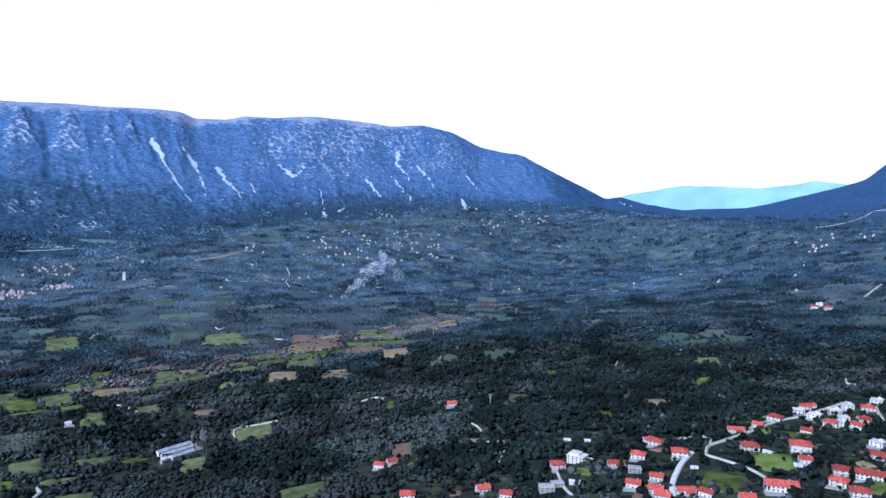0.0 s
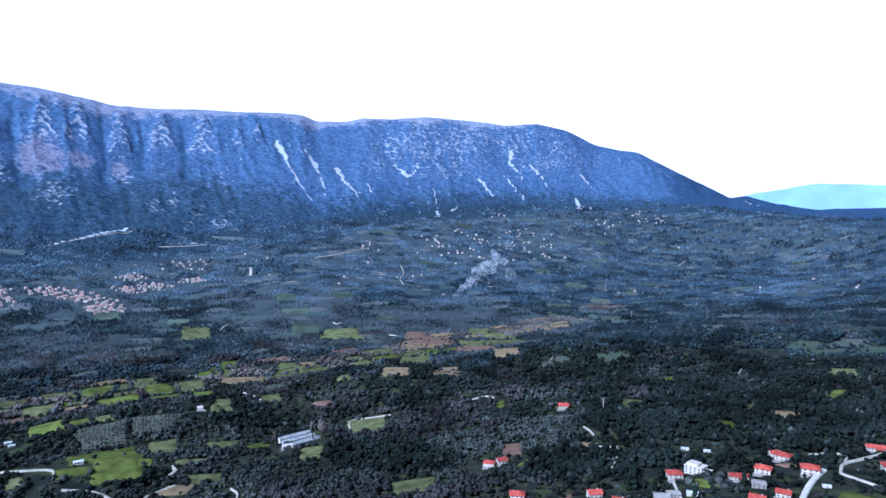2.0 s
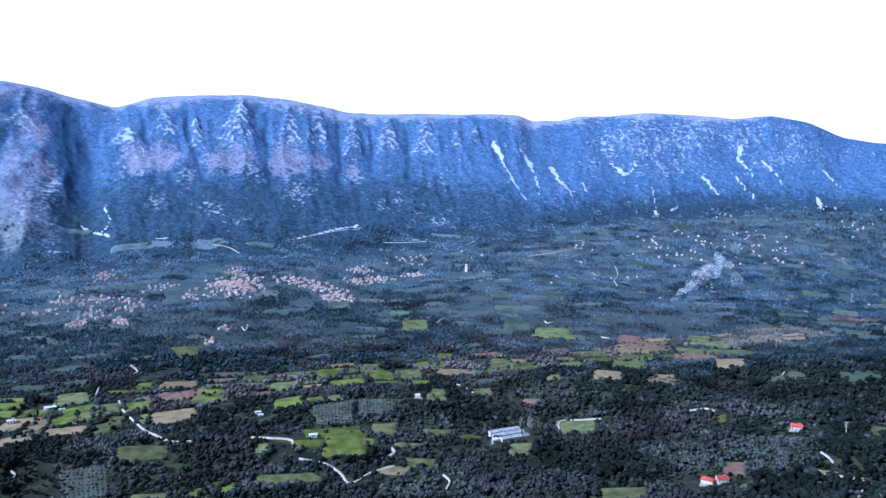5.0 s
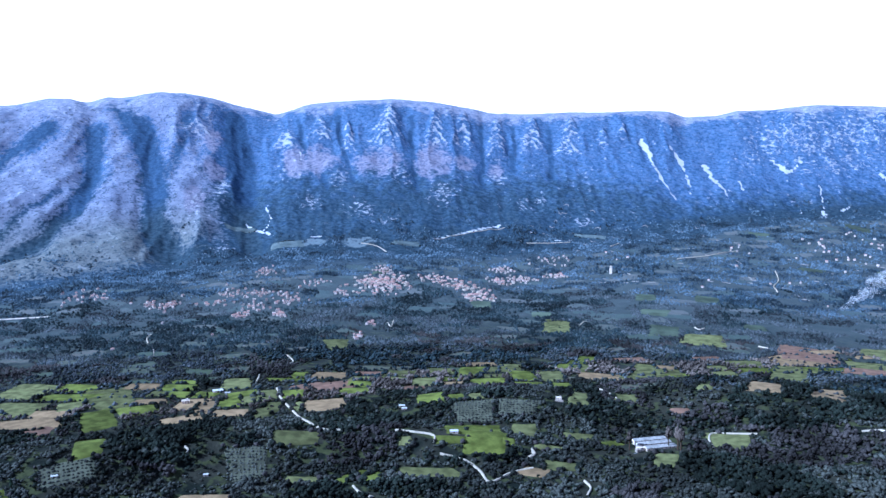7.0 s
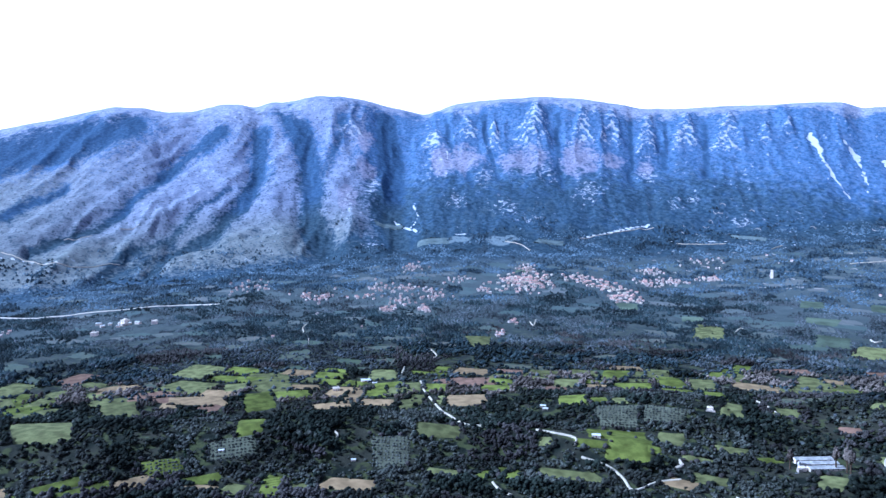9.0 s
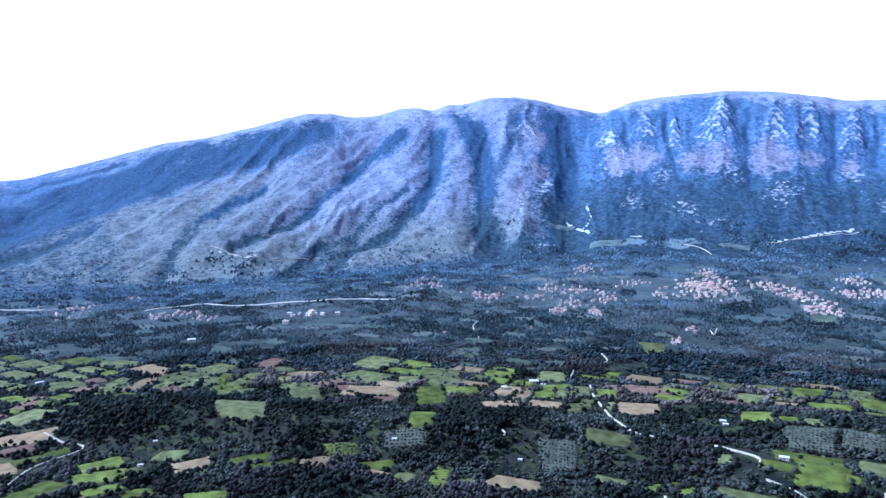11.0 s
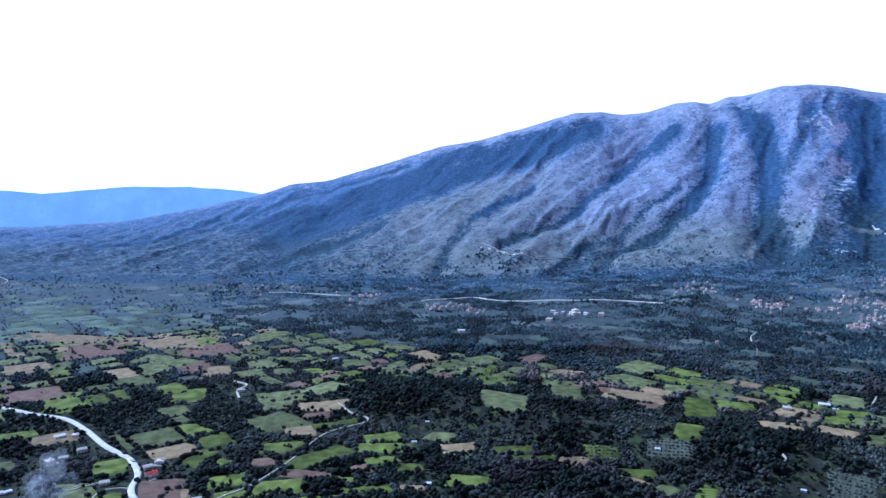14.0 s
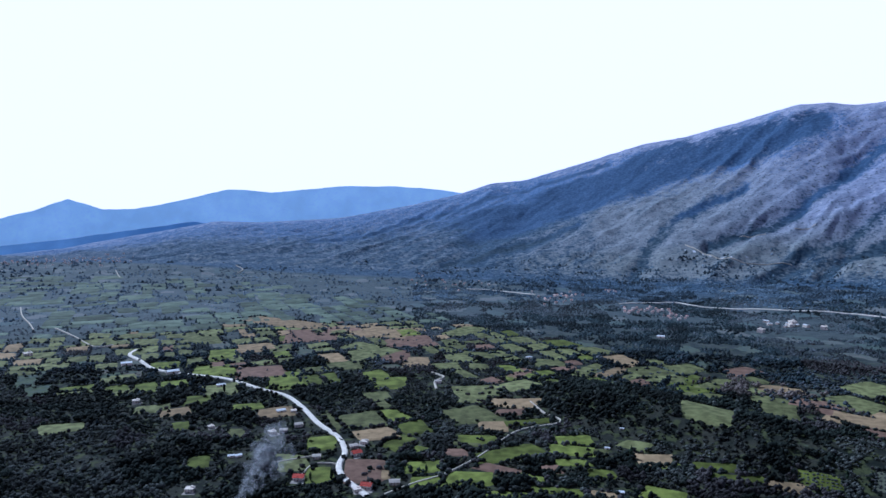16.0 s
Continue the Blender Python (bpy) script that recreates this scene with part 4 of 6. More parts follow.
dark_wood(339, 1522, 67, 113, 170)
dark_wood(350, 1091, 45, 77, 76)
dark_wood(-819, 85, 138, 98, 34)
dark_wood(-709, 206, 37, 97, 64)
dark_wood(-563, 160, 55, 36, 54)
dark_wood(-634, 363, 99, 76, 146)
dark_wood(-782, -186, 49, 71, 104)
dark_wood(-655, 35, 57, 28, 76)
dark_wood(-828, -301, 50, 93, 92)
dark_wood(-574, -376, 74, 53, 26)
dark_wood(-822, -712, 161, 77, 44)
dark_wood(-809, 9, 126, 64, 42)
TAKEN = len(KEEP_OUT)
mosaic(66, 136, ((66, 84, 92, 94, 112, 117, 134), (930, 930, 930, 600, 600, 900, 1000)), ((66, 84, 97, 108, 118, 134), (1060, 1090, 1270, 1650, 2100, 2450)), 54, 4)
TAKEN = len(KEEP_OUT)
mosaic(-2, 66, ((-2, 20, 30, 66), (1240, 960, 880, 880)), ((-2, 20, 30, 66), (1420, 1060, 980, 1000)), 48, 9)


# ---- narrow meadows along the river ----
RIVER = ((-1040, 120), (-840, 341), (-690, 540), (-560, 780), (-430, 915), (-254, 1091), (-88, 1283), (19, 1428), (128, 1635), (271, 1893))
_g = random.Random(21)
for (_x0, _y0), (_x1, _y1) in zip(RIVER[1:], RIVER[2:]):
    _d, _t = math.hypot(_x1 - _x0, _y1 - _y0), math.degrees(math.atan2(_y1 - _y0, _x1 - _x0))
    for _i in range(int(_d / 36)):
        for _side in (-1, 1):
            if _g.random() < 0.25:
                continue
            _k, _o = (_i + _g.random()) * 36 / _d, _side * _g.uniform(24, 62)
            _x, _y = _x0 + (_x1 - _x0) * _k - _o * math.sin(radians(_t)), _y0 + (_y1 - _y0) * _k + _o * math.cos(radians(_t))
            if all(math.hypot(_x - q[0], _y - q[1]) > 10 + 0.8 * min(q[2], q[3]) for q in KEEP_OUT):
                field(_x, _y, _g.uniform(18, 32), _g.uniform(10, 17), _t + _g.uniform(-15, 15), _g.choice("DDPPDG"))

# ---- buildings ----
M_WALL = plain("white_plaster", (0.74, 0.65, 0.55), 0.14, 0.5, obj=0.35)
M_OLDWALL = plain("cream_plaster", (0.72, 0.63, 0.57), 0.14, 0.5, obj=0.5)
M_TILE = plain("red_roof_tile", (0.46, 0.088, 0.062), 0.3, 0.7, 0.8, obj=0.7)
M_OLDTILE = plain("faded_roof_tile", (0.54, 0.34, 0.29), 0.22, 0.5, 0.85, obj=0.5)
M_CONC = plain("bare_concrete", (0.44, 0.39, 0.34), 0.15, 0.4, obj=0.3)
M_SHEET = plain("white_sheet_roof", (0.72, 0.73, 0.74), 0.1, 0.3, 0.5, obj=0.2)
M_GLASS = plain("dark_window_glass", (0.03, 0.035, 0.045), 0.2, 1.0, 0.15)
M_SHUT = plain("brown_shutter", (0.16, 0.08, 0.045), 0.2, 1.0, 0.6)
M_WOOD = plain("dark_trunk", (0.09, 0.065, 0.045), 0.3, 2.0)


def part(name, me, parent, m=None, label=""):
    ob = new(name, me)
    ob.parent = parent
    if m is not None:
        ob.matrix_local = m
    return tagged(ob, label)


def solid(name, material, co, faces):
    me = bpy.data.meshes.new(name)
    me.from_pydata(co, [], faces)
    me.update()
    me.materials.append(material)
    return me


def box(name, material, sx, sy, sz, z0=0.0, bevel=0.06):
    """A box on z0 with its upper edges taken off."""
    x, y, b = sx / 2, sy / 2, min(bevel, sx / 4, sy / 4)
    z1, z2 = z0 + sz - b, z0 + sz
    ring = lambda u, v, z: [(-u, -v, z), (u, -v, z), (u, v, z), (-u, v, z)]
    co = ring(x, y, z0) + ring(x, y, z1) + ring(x - b, y - b, z2)
    fs = [(3, 2, 1, 0), (8, 9, 10, 11)]
    for k in (0, 4):
        fs += [(k + i, k + (i + 1) % 4, k + 4 + (i + 1) % 4, k + 4 + i) for i in range(4)]
    return solid(name, material, co, fs)


def gable_wall(material, sx, sy, sz, rise, down=3.0):
    x, y = sx / 2, sy / 2
    co = [(-x, -y, -down), (x, -y, -down), (x, y, -down), (-x, y, -down), (-x, -y, sz), (x, -y, sz), (x, y, sz), (-x, y, sz), (-x, 0, sz + rise), (x, 0, sz + rise)]
    return solid("wall", material, co, [(3, 2, 1, 0), (0, 1, 5, 4), (2, 3, 7, 6), (1, 2, 6, 9, 5), (3, 0, 4, 8, 7), (4, 5, 9, 8), (6, 7, 8, 9)])


def gable_roof(material, sx, sy, sz, rise, over=0.55, thick=0.22):
    x, y = sx / 2 + over, sy / 2 + over
    e = sz - rise * over / (sy / 2)
    co = [(-x, -y, e), (x, -y, e), (x, 0, sz + rise), (-x, 0, sz + rise), (x, y, e), (-x, y, e)]
    co = [(a, b, c + thick) for a, b, c in co] + co
    fs = [(0, 1, 2, 3), (3, 2, 4, 5), (9, 8, 7, 6), (11, 10, 8, 9), (0, 6, 7, 1), (1, 7, 8, 2), (2, 8, 10, 4), (4, 10, 11, 5), (5, 11, 9, 3), (3, 9, 6, 0)]
    return solid("roof", material, co, fs)


def hip_roof(material, sx, sy, sz, rise, over=0.6, thick=0.22):
    x, y = sx / 2 + over, sy / 2 + over
    k = max(x - y, 0.4)
    co = [(-x, -y, sz), (x, -y, sz), (x, y, sz), (-x, y, sz), (-x, -y, sz + thick), (x, -y, sz + thick), (x, y, sz + thick), (-x, y, sz + thick),
          (-k, 0, sz + rise), (k, 0, sz + rise)]
    fs = [(3, 2, 1, 0), (0, 1, 5, 4), (1, 2, 6, 5), (2, 3, 7, 6), (3, 0, 4, 7), (4, 5, 9, 8), (6, 7, 8, 9), (5, 6, 9), (7, 4, 8)]
    return solid("roof", material, co, fs)


ME_WINDOW = box("window", M_GLASS, 1.1, 0.12, 1.4, 0, 0.03)
ME_DOOR = box("door", M_SHUT, 1.1, 0.14, 2.1, 0, 0.03)
ME_CHIMNEY = box("chimney", M_WALL, 0.8, 0.8, 1.7, -0.4, 0.12)


def windows(ob, sx, sy, storeys, cols, door=True):
    for side, (half, turn, n) in enumerate(((sy / 2, 0, cols), (sx / 2, 90, max(1, cols - 1)), (sy / 2, 180, cols), (sx / 2, 270, max(1, cols - 1)))):
        wide = sx if side % 2 == 0 else sy
        for k in range(storeys):
            for i in range(n):
                if k == 0 and side == 0 and door and i == n // 2:
                    continue
                m = pose(0, 0, 0, 0, 0, turn) @ pose((i + 0.5) / n * wide - wide / 2, -half - 0.05, 1.0 + 2.9 * k)
                part("window", ME_WINDOW, ob, m)
    if door:
        part("door", ME_DOOR, ob, pose(0.5 / cols * sx if cols % 2 == 0 else 0, -sy / 2 - 0.05, 0.05))


PROTO = {}


def prototype(kind):
    ob = new("house")
    tile, wall = M_TILE, M_WALL
    if kind in ("gable", "far_gable"):
        if kind[0] == "f":
            tile, wall = M_OLDTILE, M_OLDWALL
        part("wall", gable_wall(wall, 10, 8, 5.2, 2.9), ob)
        part("roof", gable_roof(tile, 10, 8, 5.2, 2.9, 0.7), ob)
        windows(ob, 10, 8, 2, 3) if kind == "gable" else windows(ob, 10, 8, 1, 2, False)
        part("chimney", ME_CHIMNEY, ob, pose(2.8, 1.4, 7.2))
        lab = "white plastered two-storey house with a red gabled tile roof" if kind == "gable" else "old cream village house with a faded red tile roof"
    elif kind in ("hip", "far_hip"):
        if kind[0] == "f":
            tile, wall = M_OLDTILE, M_WALL
        part("wall", box("wall", wall, 11, 9, 9.0, -3.0), ob)
        part("roof", hip_roof(tile, 11, 9, 6.0, 3.6, 0.85), ob)
        windows(ob, 11, 9, 2, 3) if kind == "hip" else windows(ob, 11, 9, 1, 2, False)
        if kind == "hip":
            part("balcony", box("balcony", M_WALL, 6.0, 1.5, 0.25, 2.9), ob, pose(0, -5.2, 0))
            part("railing", box("railing", M_WALL, 6.0, 0.12, 0.95, 3.15), ob, pose(0, -5.9, 0))
        part("chimney", ME_CHIMNEY, ob, pose(-2.6, 1.8, 7.4))
        lab = "white two-storey house with a red hipped tile roof"
    elif kind == "long":
        part("wall", gable_wall(wall, 16, 8, 4.4, 2.8), ob)
        part("roof", gable_roof(tile, 16, 8, 4.4, 2.8, 0.7), ob)
        windows(ob, 16, 8, 1, 5)
        part("porch", box("porch", tile, 7, 2.6, 0.25, 2.8), ob, pose(2, -5.2, 0, 8))
        lab = "long low white house with a red tile roof"
    elif kind == "big":
        part("wall", gable_wall(wall, 19, 10, 6.4, 3.2), ob)
        part("roof", gable_roof(tile, 19, 10, 6.4, 3.2, 0.7), ob)
        windows(ob, 19, 10, 2, 7)
        part("chimney", ME_CHIMNEY, ob, pose(5, 1.5, 8.3))
        lab = "large white two-storey building with a red tile roof"
    elif kind == "white":
        part("wall", box("wall", wall, 12, 10, 9.4, -3.0), ob)
        part("roof", hip_roof(tile, 12, 10, 6.4, 3.6, 0.9), ob)
        windows(ob, 12, 10, 1, 3)
        lab = "bright white house with a red hipped roof"
    elif kind in ("flat", "far_flat"):
        part("wall", box("wall", M_WALL, 10, 9, 8.6, -3.0), ob)
        part("parapet", box("parapet", M_WALL, 10.5, 9.5, 0.5, 5.6), ob)
        part("stair_head", box("stair_head", M_WALL, 3, 3, 2.2, 6.0), ob, pose(2, 2, 0))
        windows(ob, 10, 9, 2, 3) if kind == "flat" else windows(ob, 10, 9, 1, 2, False)
        lab = "white flat-roofed house with a parapet"
    elif kind == "grey":
        part("wall", box("wall", M_CONC, 11, 9, 8.4, -3.0), ob)
        part("roof", gable_roof(M_CONC, 11, 9, 5.4, 1.2, 0.5), ob)
        windows(ob, 11, 9, 2, 3)
        lab = "grey unplastered concrete house with a low roof"
    elif kind == "shed":
        part("wall", gable_wall(M_WALL, 8, 5.5, 2.8, 1.0), ob)
        part("roof", gable_roof(M_SHEET, 8, 5.5, 2.8, 1.0, 0.3, 0.12), ob)
        part("door", ME_DOOR, ob, pose(0, -2.8, 0.05))
        lab = "small white shed with a pale sheet roof"
    elif kind == "villa":
        part("wall", box("wall", M_WALL, 14, 11, 11.5, -3.0), ob)
        part("upper_storey", box("upper_storey", M_WALL, 9, 8, 2.8, 8.5), ob, pose(-1.5, 0.5, 0))
        part("cornice", box("cornice", M_WALL, 14.8, 11.8, 0.5, 8.4), ob)
        part("terrace", box("terrace", M_WALL, 5.5, 9, 5.6, -3.0), ob, pose(9.2, 0, 0))
        for i in range(4):
            part("column", box("column", M_WALL, 0.5, 0.5, 2.8, 2.6), ob, pose(11.6, -3.9 + i * 2.6, 0))
        part("canopy", box("canopy", M_WALL, 5.8, 9.2, 0.35, 5.4), ob, pose(9.2, 0, 0))
        windows(ob, 14, 11, 3, 4)
        lab = "large white three-storey villa with a columned terrace"
    if kind in ("gable", "hip", "long", "big", "flat", "white"):
        part("yard", box("yard", M_CONC, 15 if kind != "big" else 24, 7, 3.1, -3.0, 0.1), ob, pose(1.0, -7.0, 0))
    tagged(ob, lab, "house", "houses of the valley")
    return ob


SPOTS = []


def house(kind, x, y, turn, scale, lift=0.0):
    """Puts a house of that kind on the ground; the first one is the pattern of the rest."""
    scale *= 0.9
    m = pose(x, y, ground(x, y) + 0.2 + lift, 0, 0, turn) @ Matrix.Diagonal((scale, scale, scale * 0.68, 1))
    if kind not in PROTO:
        PROTO[kind] = prototype(kind)
        PROTO[kind].matrix_world = m
        PROTO[kind].scale = (1, 1, 1)
        PROTO[kind].matrix_basis = m
        ob = PROTO[kind]
    else:
        src = PROTO[kind]
        ob = copy_thing(src, m @ Matrix.Diagonal((*(1 / s for s in src.scale), 1)))
    SPOTS.append((x, y))
    r = 7 * scale
    a = math.degrees(math.atan2(-x, y))
    block(x + math.sin(radians(a)) * 4, y - math.cos(radians(a)) * 4, r, r + 5, a)
    return ob


FAR_WALLS, FAR_ROOFS = [], []


def village(x, y, a, b, turn, count):
    """Houses strewn over an oval, no closer than their own size; the farthest are joined."""
    g = np.random.default_rng(int(abs(x) * 3 + abs(y)))
    c, s = math.cos(radians(turn)), math.sin(radians(turn))
    count = int(count * (2.2 if math.hypot(x, y) < 1900 else 1.0))
    put, gap = [], min(8.0, 1.0 * math.sqrt(a * b / count))
    for k in range(count * 12):
        if len(put) >= count:
            break
        u, v = g.normal(0, 0.52, 2)
        if u * u + v * v > 1.9:
            continue
        px, py = x + u * a * c - v * b * s, y + u * a * s + v * b * c
        if any(math.hypot(px - q[0], py - q[1]) < gap for q in put):
            continue
        put.append((px, py))
        kind = ("far_gable", "far_gable", "far_hip", "far_flat")[int(g.integers(0, 4))]
        rot, size = turn + g.choice((0, 90)) + g.uniform(-25, 25), round(float(g.uniform(0.55, 0.95)), 2)
        if math.hypot(px, py) < 1720 and len(SPOTS) < 330:
            house(kind, px, py, rot, size)
        else:
            m = pose(px, py, ground(px, py) + 0.3, 0, 0, rot) @ Matrix.Scale(size * 0.68, 4)
            FAR_WALLS.append(np.array(m))
            FAR_ROOFS.append(kind != "far_flat")
            block(px + 6 * math.sin(radians(turn)), py - 6 * math.cos(radians(turn)), 9, 16, turn)


def join_far():
    """The far villages: walls under gabled roofs, in one mesh."""
    # one plaster for all joined far houses, a little darker than the near ones
    m_far = plain("far_plaster", (0.66, 0.58, 0.53), 0.25, 0.2)
    w, rf = gable_wall(M_OLDWALL, 10, 8, 5.6, 2.0), gable_roof(M_OLDTILE, 10, 8, 5.6, 2.0)
    co, fs, mi = [], [], []
    for m, red in zip(FAR_WALLS, FAR_ROOFS):
        for me, slot in ((w, 0 if red else 2), (rf, 1 if red else 2)):
            k = len(co)
            co.extend((m @ np.array([*v.co, 1]))[:3].tolist() for v in me.vertices)
            fs.extend([k + i for i in p.vertices] for p in me.polygons)
            mi.extend([slot] * len(me.polygons))
    me = bpy.data.meshes.new("far_village")
    me.from_pydata(co, [], fs)
    for mt in (m_far, M_OLDTILE, m_far):
        me.materials.append(mt)
    me.polygons.foreach_set("material_index", mi)
    tagged(new("far_village", me), "far cream and white village houses with faded red roofs", "village", kind="stuff")


house("gable", 28, 474, 17, 1)
house("gable", 43, 458, -15, 0.9)
house("hip", 84, 497, 5, 1)
house("villa", 100, 506, -36, 1)
house("shed", 90, 464, -11, 1)
house("grey", 70, 458, 1, 1)
house("grey", 78, 463, 10, 0.8)
house("long", 125, 491, -2, 0.85)
house("hip", 144, 502, -24, 1)
house("grey", 134, 475, -16, 0.9)
house("gable", 163, 543, 13, 0.8)
house("hip", 166, 532, -32, 1)
house("hip", 174, 501, -14, 1.1)
house("gable", 126, 449, -21, 1)
house("gable", 144, 458, -22, 0.95)
house("gable", 137, 437, -17, 1.0)
house("gable", 138, 427, -18, 1)
house("long", 155, 434, 0, 0.85)
house("gable", 166, 427, -41, 0.9)
house("shed", 175, 474, -10, 0.7)
house("long", 239, 558, -9, 0.9)
house("gable", 261, 567, -35, 0.9)
house("hip", 283, 583, -46, 1.05)
house("hip", 228, 507, -6, 1.15)
house("shed", 237, 497, -51, 0.9)
house("white", 262, 500, -20, 1.25)
house("gable", 252, 474, -13, 0.9)
house("shed", 244, 467, -38, 0.8)
house("big", 213, 428, -14, 1.1)
house("gable", 186, 415, -9, 1)
house("hip", 262, 447, -22, 1.05)
house("hip", 250, 429, -42, 1)
house("hip", 252, 410, -17, 1.05)
house("big", 274, 436, -27, 1.0)
house("long", 303, 472, -21, 0.9)
house("flat", 316, 496, -52, 1)
house("gable", 287, 539, -43, 0.9)
house("flat", 313, 603, -17, 1)
house("hip", 325, 615, -23, 0.9)
house("flat", 316, 582, -44, 1.1)
house("gable", 333, 620, -8, 0.8)
house("flat", 339, 593, -15, 1.05)
house("flat", 358, 607, -21, 1.1)
house("hip", 314, 554, -40, 1)
house("flat", 322, 553, -30, 0.9)
house("hip", 328, 543, -49, 1)
house("flat", 333, 569, -18, 0.9)
house("hip", 369, 595, -22, 1)
house("flat", 391, 618, -40, 1.1)
house("gable", 345, 559, -32, 0.9)
house("gable", 346, 565, -1, 0.8)
house("gable", -42, 565, 24, 0.9)
house("white", -52, 560, -5, 0.8)
house("hip", -25, 485, 3, 1)
house("gable", 10, 738, -1, 1.1)
house("gable", 638, 1190, -28, 1.2)
house("hip", 647, 1164, -19, 1.2)
house("flat", 657, 1210, -28, 1.2)
house("shed", 103, 565, -10, 0.8)
house("shed", 118, 557, -12, 0.7)
house("grey", -644, -221, 124, 0.8)
house("flat", -657, -214, 88, 0.8)
house("gable", -625, -212, 134, 1)
house("grey", -564, -157, 106, 0.9)
house("gable", -552, -178, 88, 1)
house("flat", -544, -184, 124, 0.7)
house("grey", -609, -246, 112, 0.8)
house("gable", -558, -242, 98, 1)
house("flat", -662, -316, 136, 0.8)
house("grey", -670, -307, 105, 0.8)
house("grey", -690, -299, 123, 0.9)
house("shed", -733, -339, 130, 1.4)
house("flat", -735, -324, 104, 0.7)
house("shed", -869, -564, 135, 2.2)
house("shed", -896, -656, 126, 2.0)
house("shed", -817, -461, 129, 1.5)
house("flat", -518, -323, 102, 0.8)
house("flat", -734, -526, 126, 0.9)
house("flat", -904, -831, 143, 1.3)
house("flat", -667, -389, 140, 0.7)
house("shed", -596, -327, 119, 0.9)
house("shed", -598, -321, 138, 0.9)
house("shed", -1263, 133, 84, 1.8)
house("shed", -585, 33, 97, 0.8)
house("shed", -658, -217, 108, 0.7)
house("shed", -687, 25, 88, 0.7)
house("shed", -769, 511, 61, 1.7)
house("shed", -754, 515, 56, 0.9)
house("shed", -412, 540, 40, 1.1)
house("shed", -520, 584, 42, 0.9)
house("shed", -614, 248, 68, 0.7)
house("shed", -512, 579, 47, 0.8)
house("shed", -535, 341, 57, 0.6)
house("flat", -378, 691, 29, 0.7)
house("shed", -732, 41, 87, 0.6)
house("shed", -1073, -82, 102, 1.3)
house("grey", -896, -189, 102, 0.9)
house("flat", -760, 460, 59, 1.0)
village(-1127, 1193, 60, 88, 43, 60)
village(-1220, 1303, 22, 52, 43, 12)
village(-1051, 1311, 38, 40, 39, 13)
village(-971, 1306, 33, 34, 37, 12)
village(-897, 1268, 32, 50, 35, 20)
village(-942, 1425, 28, 33, 33, 11)
village(-924, 1485, 39, 28, 32, 15)
village(-875, 1576, 29, 20, 29, 10)
village(-1005, 1520, 33, 37, 33, 10)
village(-952, 1697, 63, 58, 29, 18)
village(-1421, 1086, 36, 58, 53, 10)
village(-1267, 952, 29, 29, 53, 10)
village(-1181, 963, 28, 50, 51, 12)
village(-1182, 880, 30, 47, 53, 12)
village(-1094, 870, 11, 24, 52, 8)
village(-1326, 925, 26, 34, 55, 8)
village(-1351, 790, 19, 30, 60, 10)
village(-1375, 760, 13, 23, 61, 6)
village(-1244, 1093, 34, 34, 49, 8)
village(-1135, 1073, 19, 38, 47, 6)
village(-1283, 850, 38, 26, 56, 5)
village(-1157, 819, 12, 20, 55, 4)
village(-866, 855, 8, 20, 45, 3)
village(-911, 937, 8, 28, 44, 3)
village(-89, 2482, 121, 160, 2, 24)
village(-572, 2079, 35, 56, 15, 6)
village(200, 2881, 47, 68, -4, 8)
village(381, 3032, 112, 160, -7, 25)
village(-323, 2164, 134, 140, 8, 15)
village(-245, 2343, 38, 42, 6, 7)
village(-412, 2271, 56, 60, 10, 6)
village(1042, 1960, 90, 128, -28, 9)
village(1197, 2011, 76, 112, -31, 8)
village(-26, 2272, 55, 66, 1, 5)
village(-147, 2155, 35, 46, 4, 3)
village(924, 3517, 59, 160, -15, 4)
village(-326, 2454, 40, 58, 8, 5)
village(90, 3127, 76, 34, -2, 5)
village(-215, 2824, 69, 34, 4, 5)
village(-1691, -61, 62, 136, 92, 14)
village(-1909, -339, 79, 102, 100, 12)
village(-1525, 138, 44, 35, 85, 8)
village(-1560, 721, 56, 92, 65, 12)
village(-1859, 74, 23, 32, 88, 3)
village(-2115, -1811, 230, 190, 131, 90)
village(-2179, -1635, 66, 154, 127, 10)
village(-1981, -452, 50, 102, 103, 6)
village(-1528, 102, 25, 34, 86, 4)
village(-1471, 188, 30, 30, 83, 5)
# lone farmhouses on the lower slopes
village(-520, 1800, 420, 380, 18, 5)
village(150, 2200, 520, 420, -4, 7)
village(-1180, 900, 380, 260, 52, 5)
village(700, 1700, 420, 380, -22, 4)
join_far()

# gardens and yards between the houses of the near village
_g, _n = random.Random(31), 0
_near = [p for p in SPOTS if math.hypot(*p) < 800 and p[0] > 0]
while _n < 34:
    _p, _a, _d = _g.choice(_near), _g.uniform(0, 6.28), _g.uniform(10, 22)
    _x, _y = _p[0] + _d * math.cos(_a), _p[1] + _d * math.sin(_a)
    _n += 1
    if all(math.hypot(_x - q[0], _y - q[1]) > 9.5 for q in SPOTS):
        field(_x, _y, _g.uniform(4, 8), _g.uniform(4, 7), _g.uniform(0, 90), _g.choice("GGMDP"))

# ---- factory, tower and masts ----
M_PALE = plain("weathered_sheet_roof", (0.4, 0.39, 0.38), 0.3, 0.25, 0.6, obj=0.2)


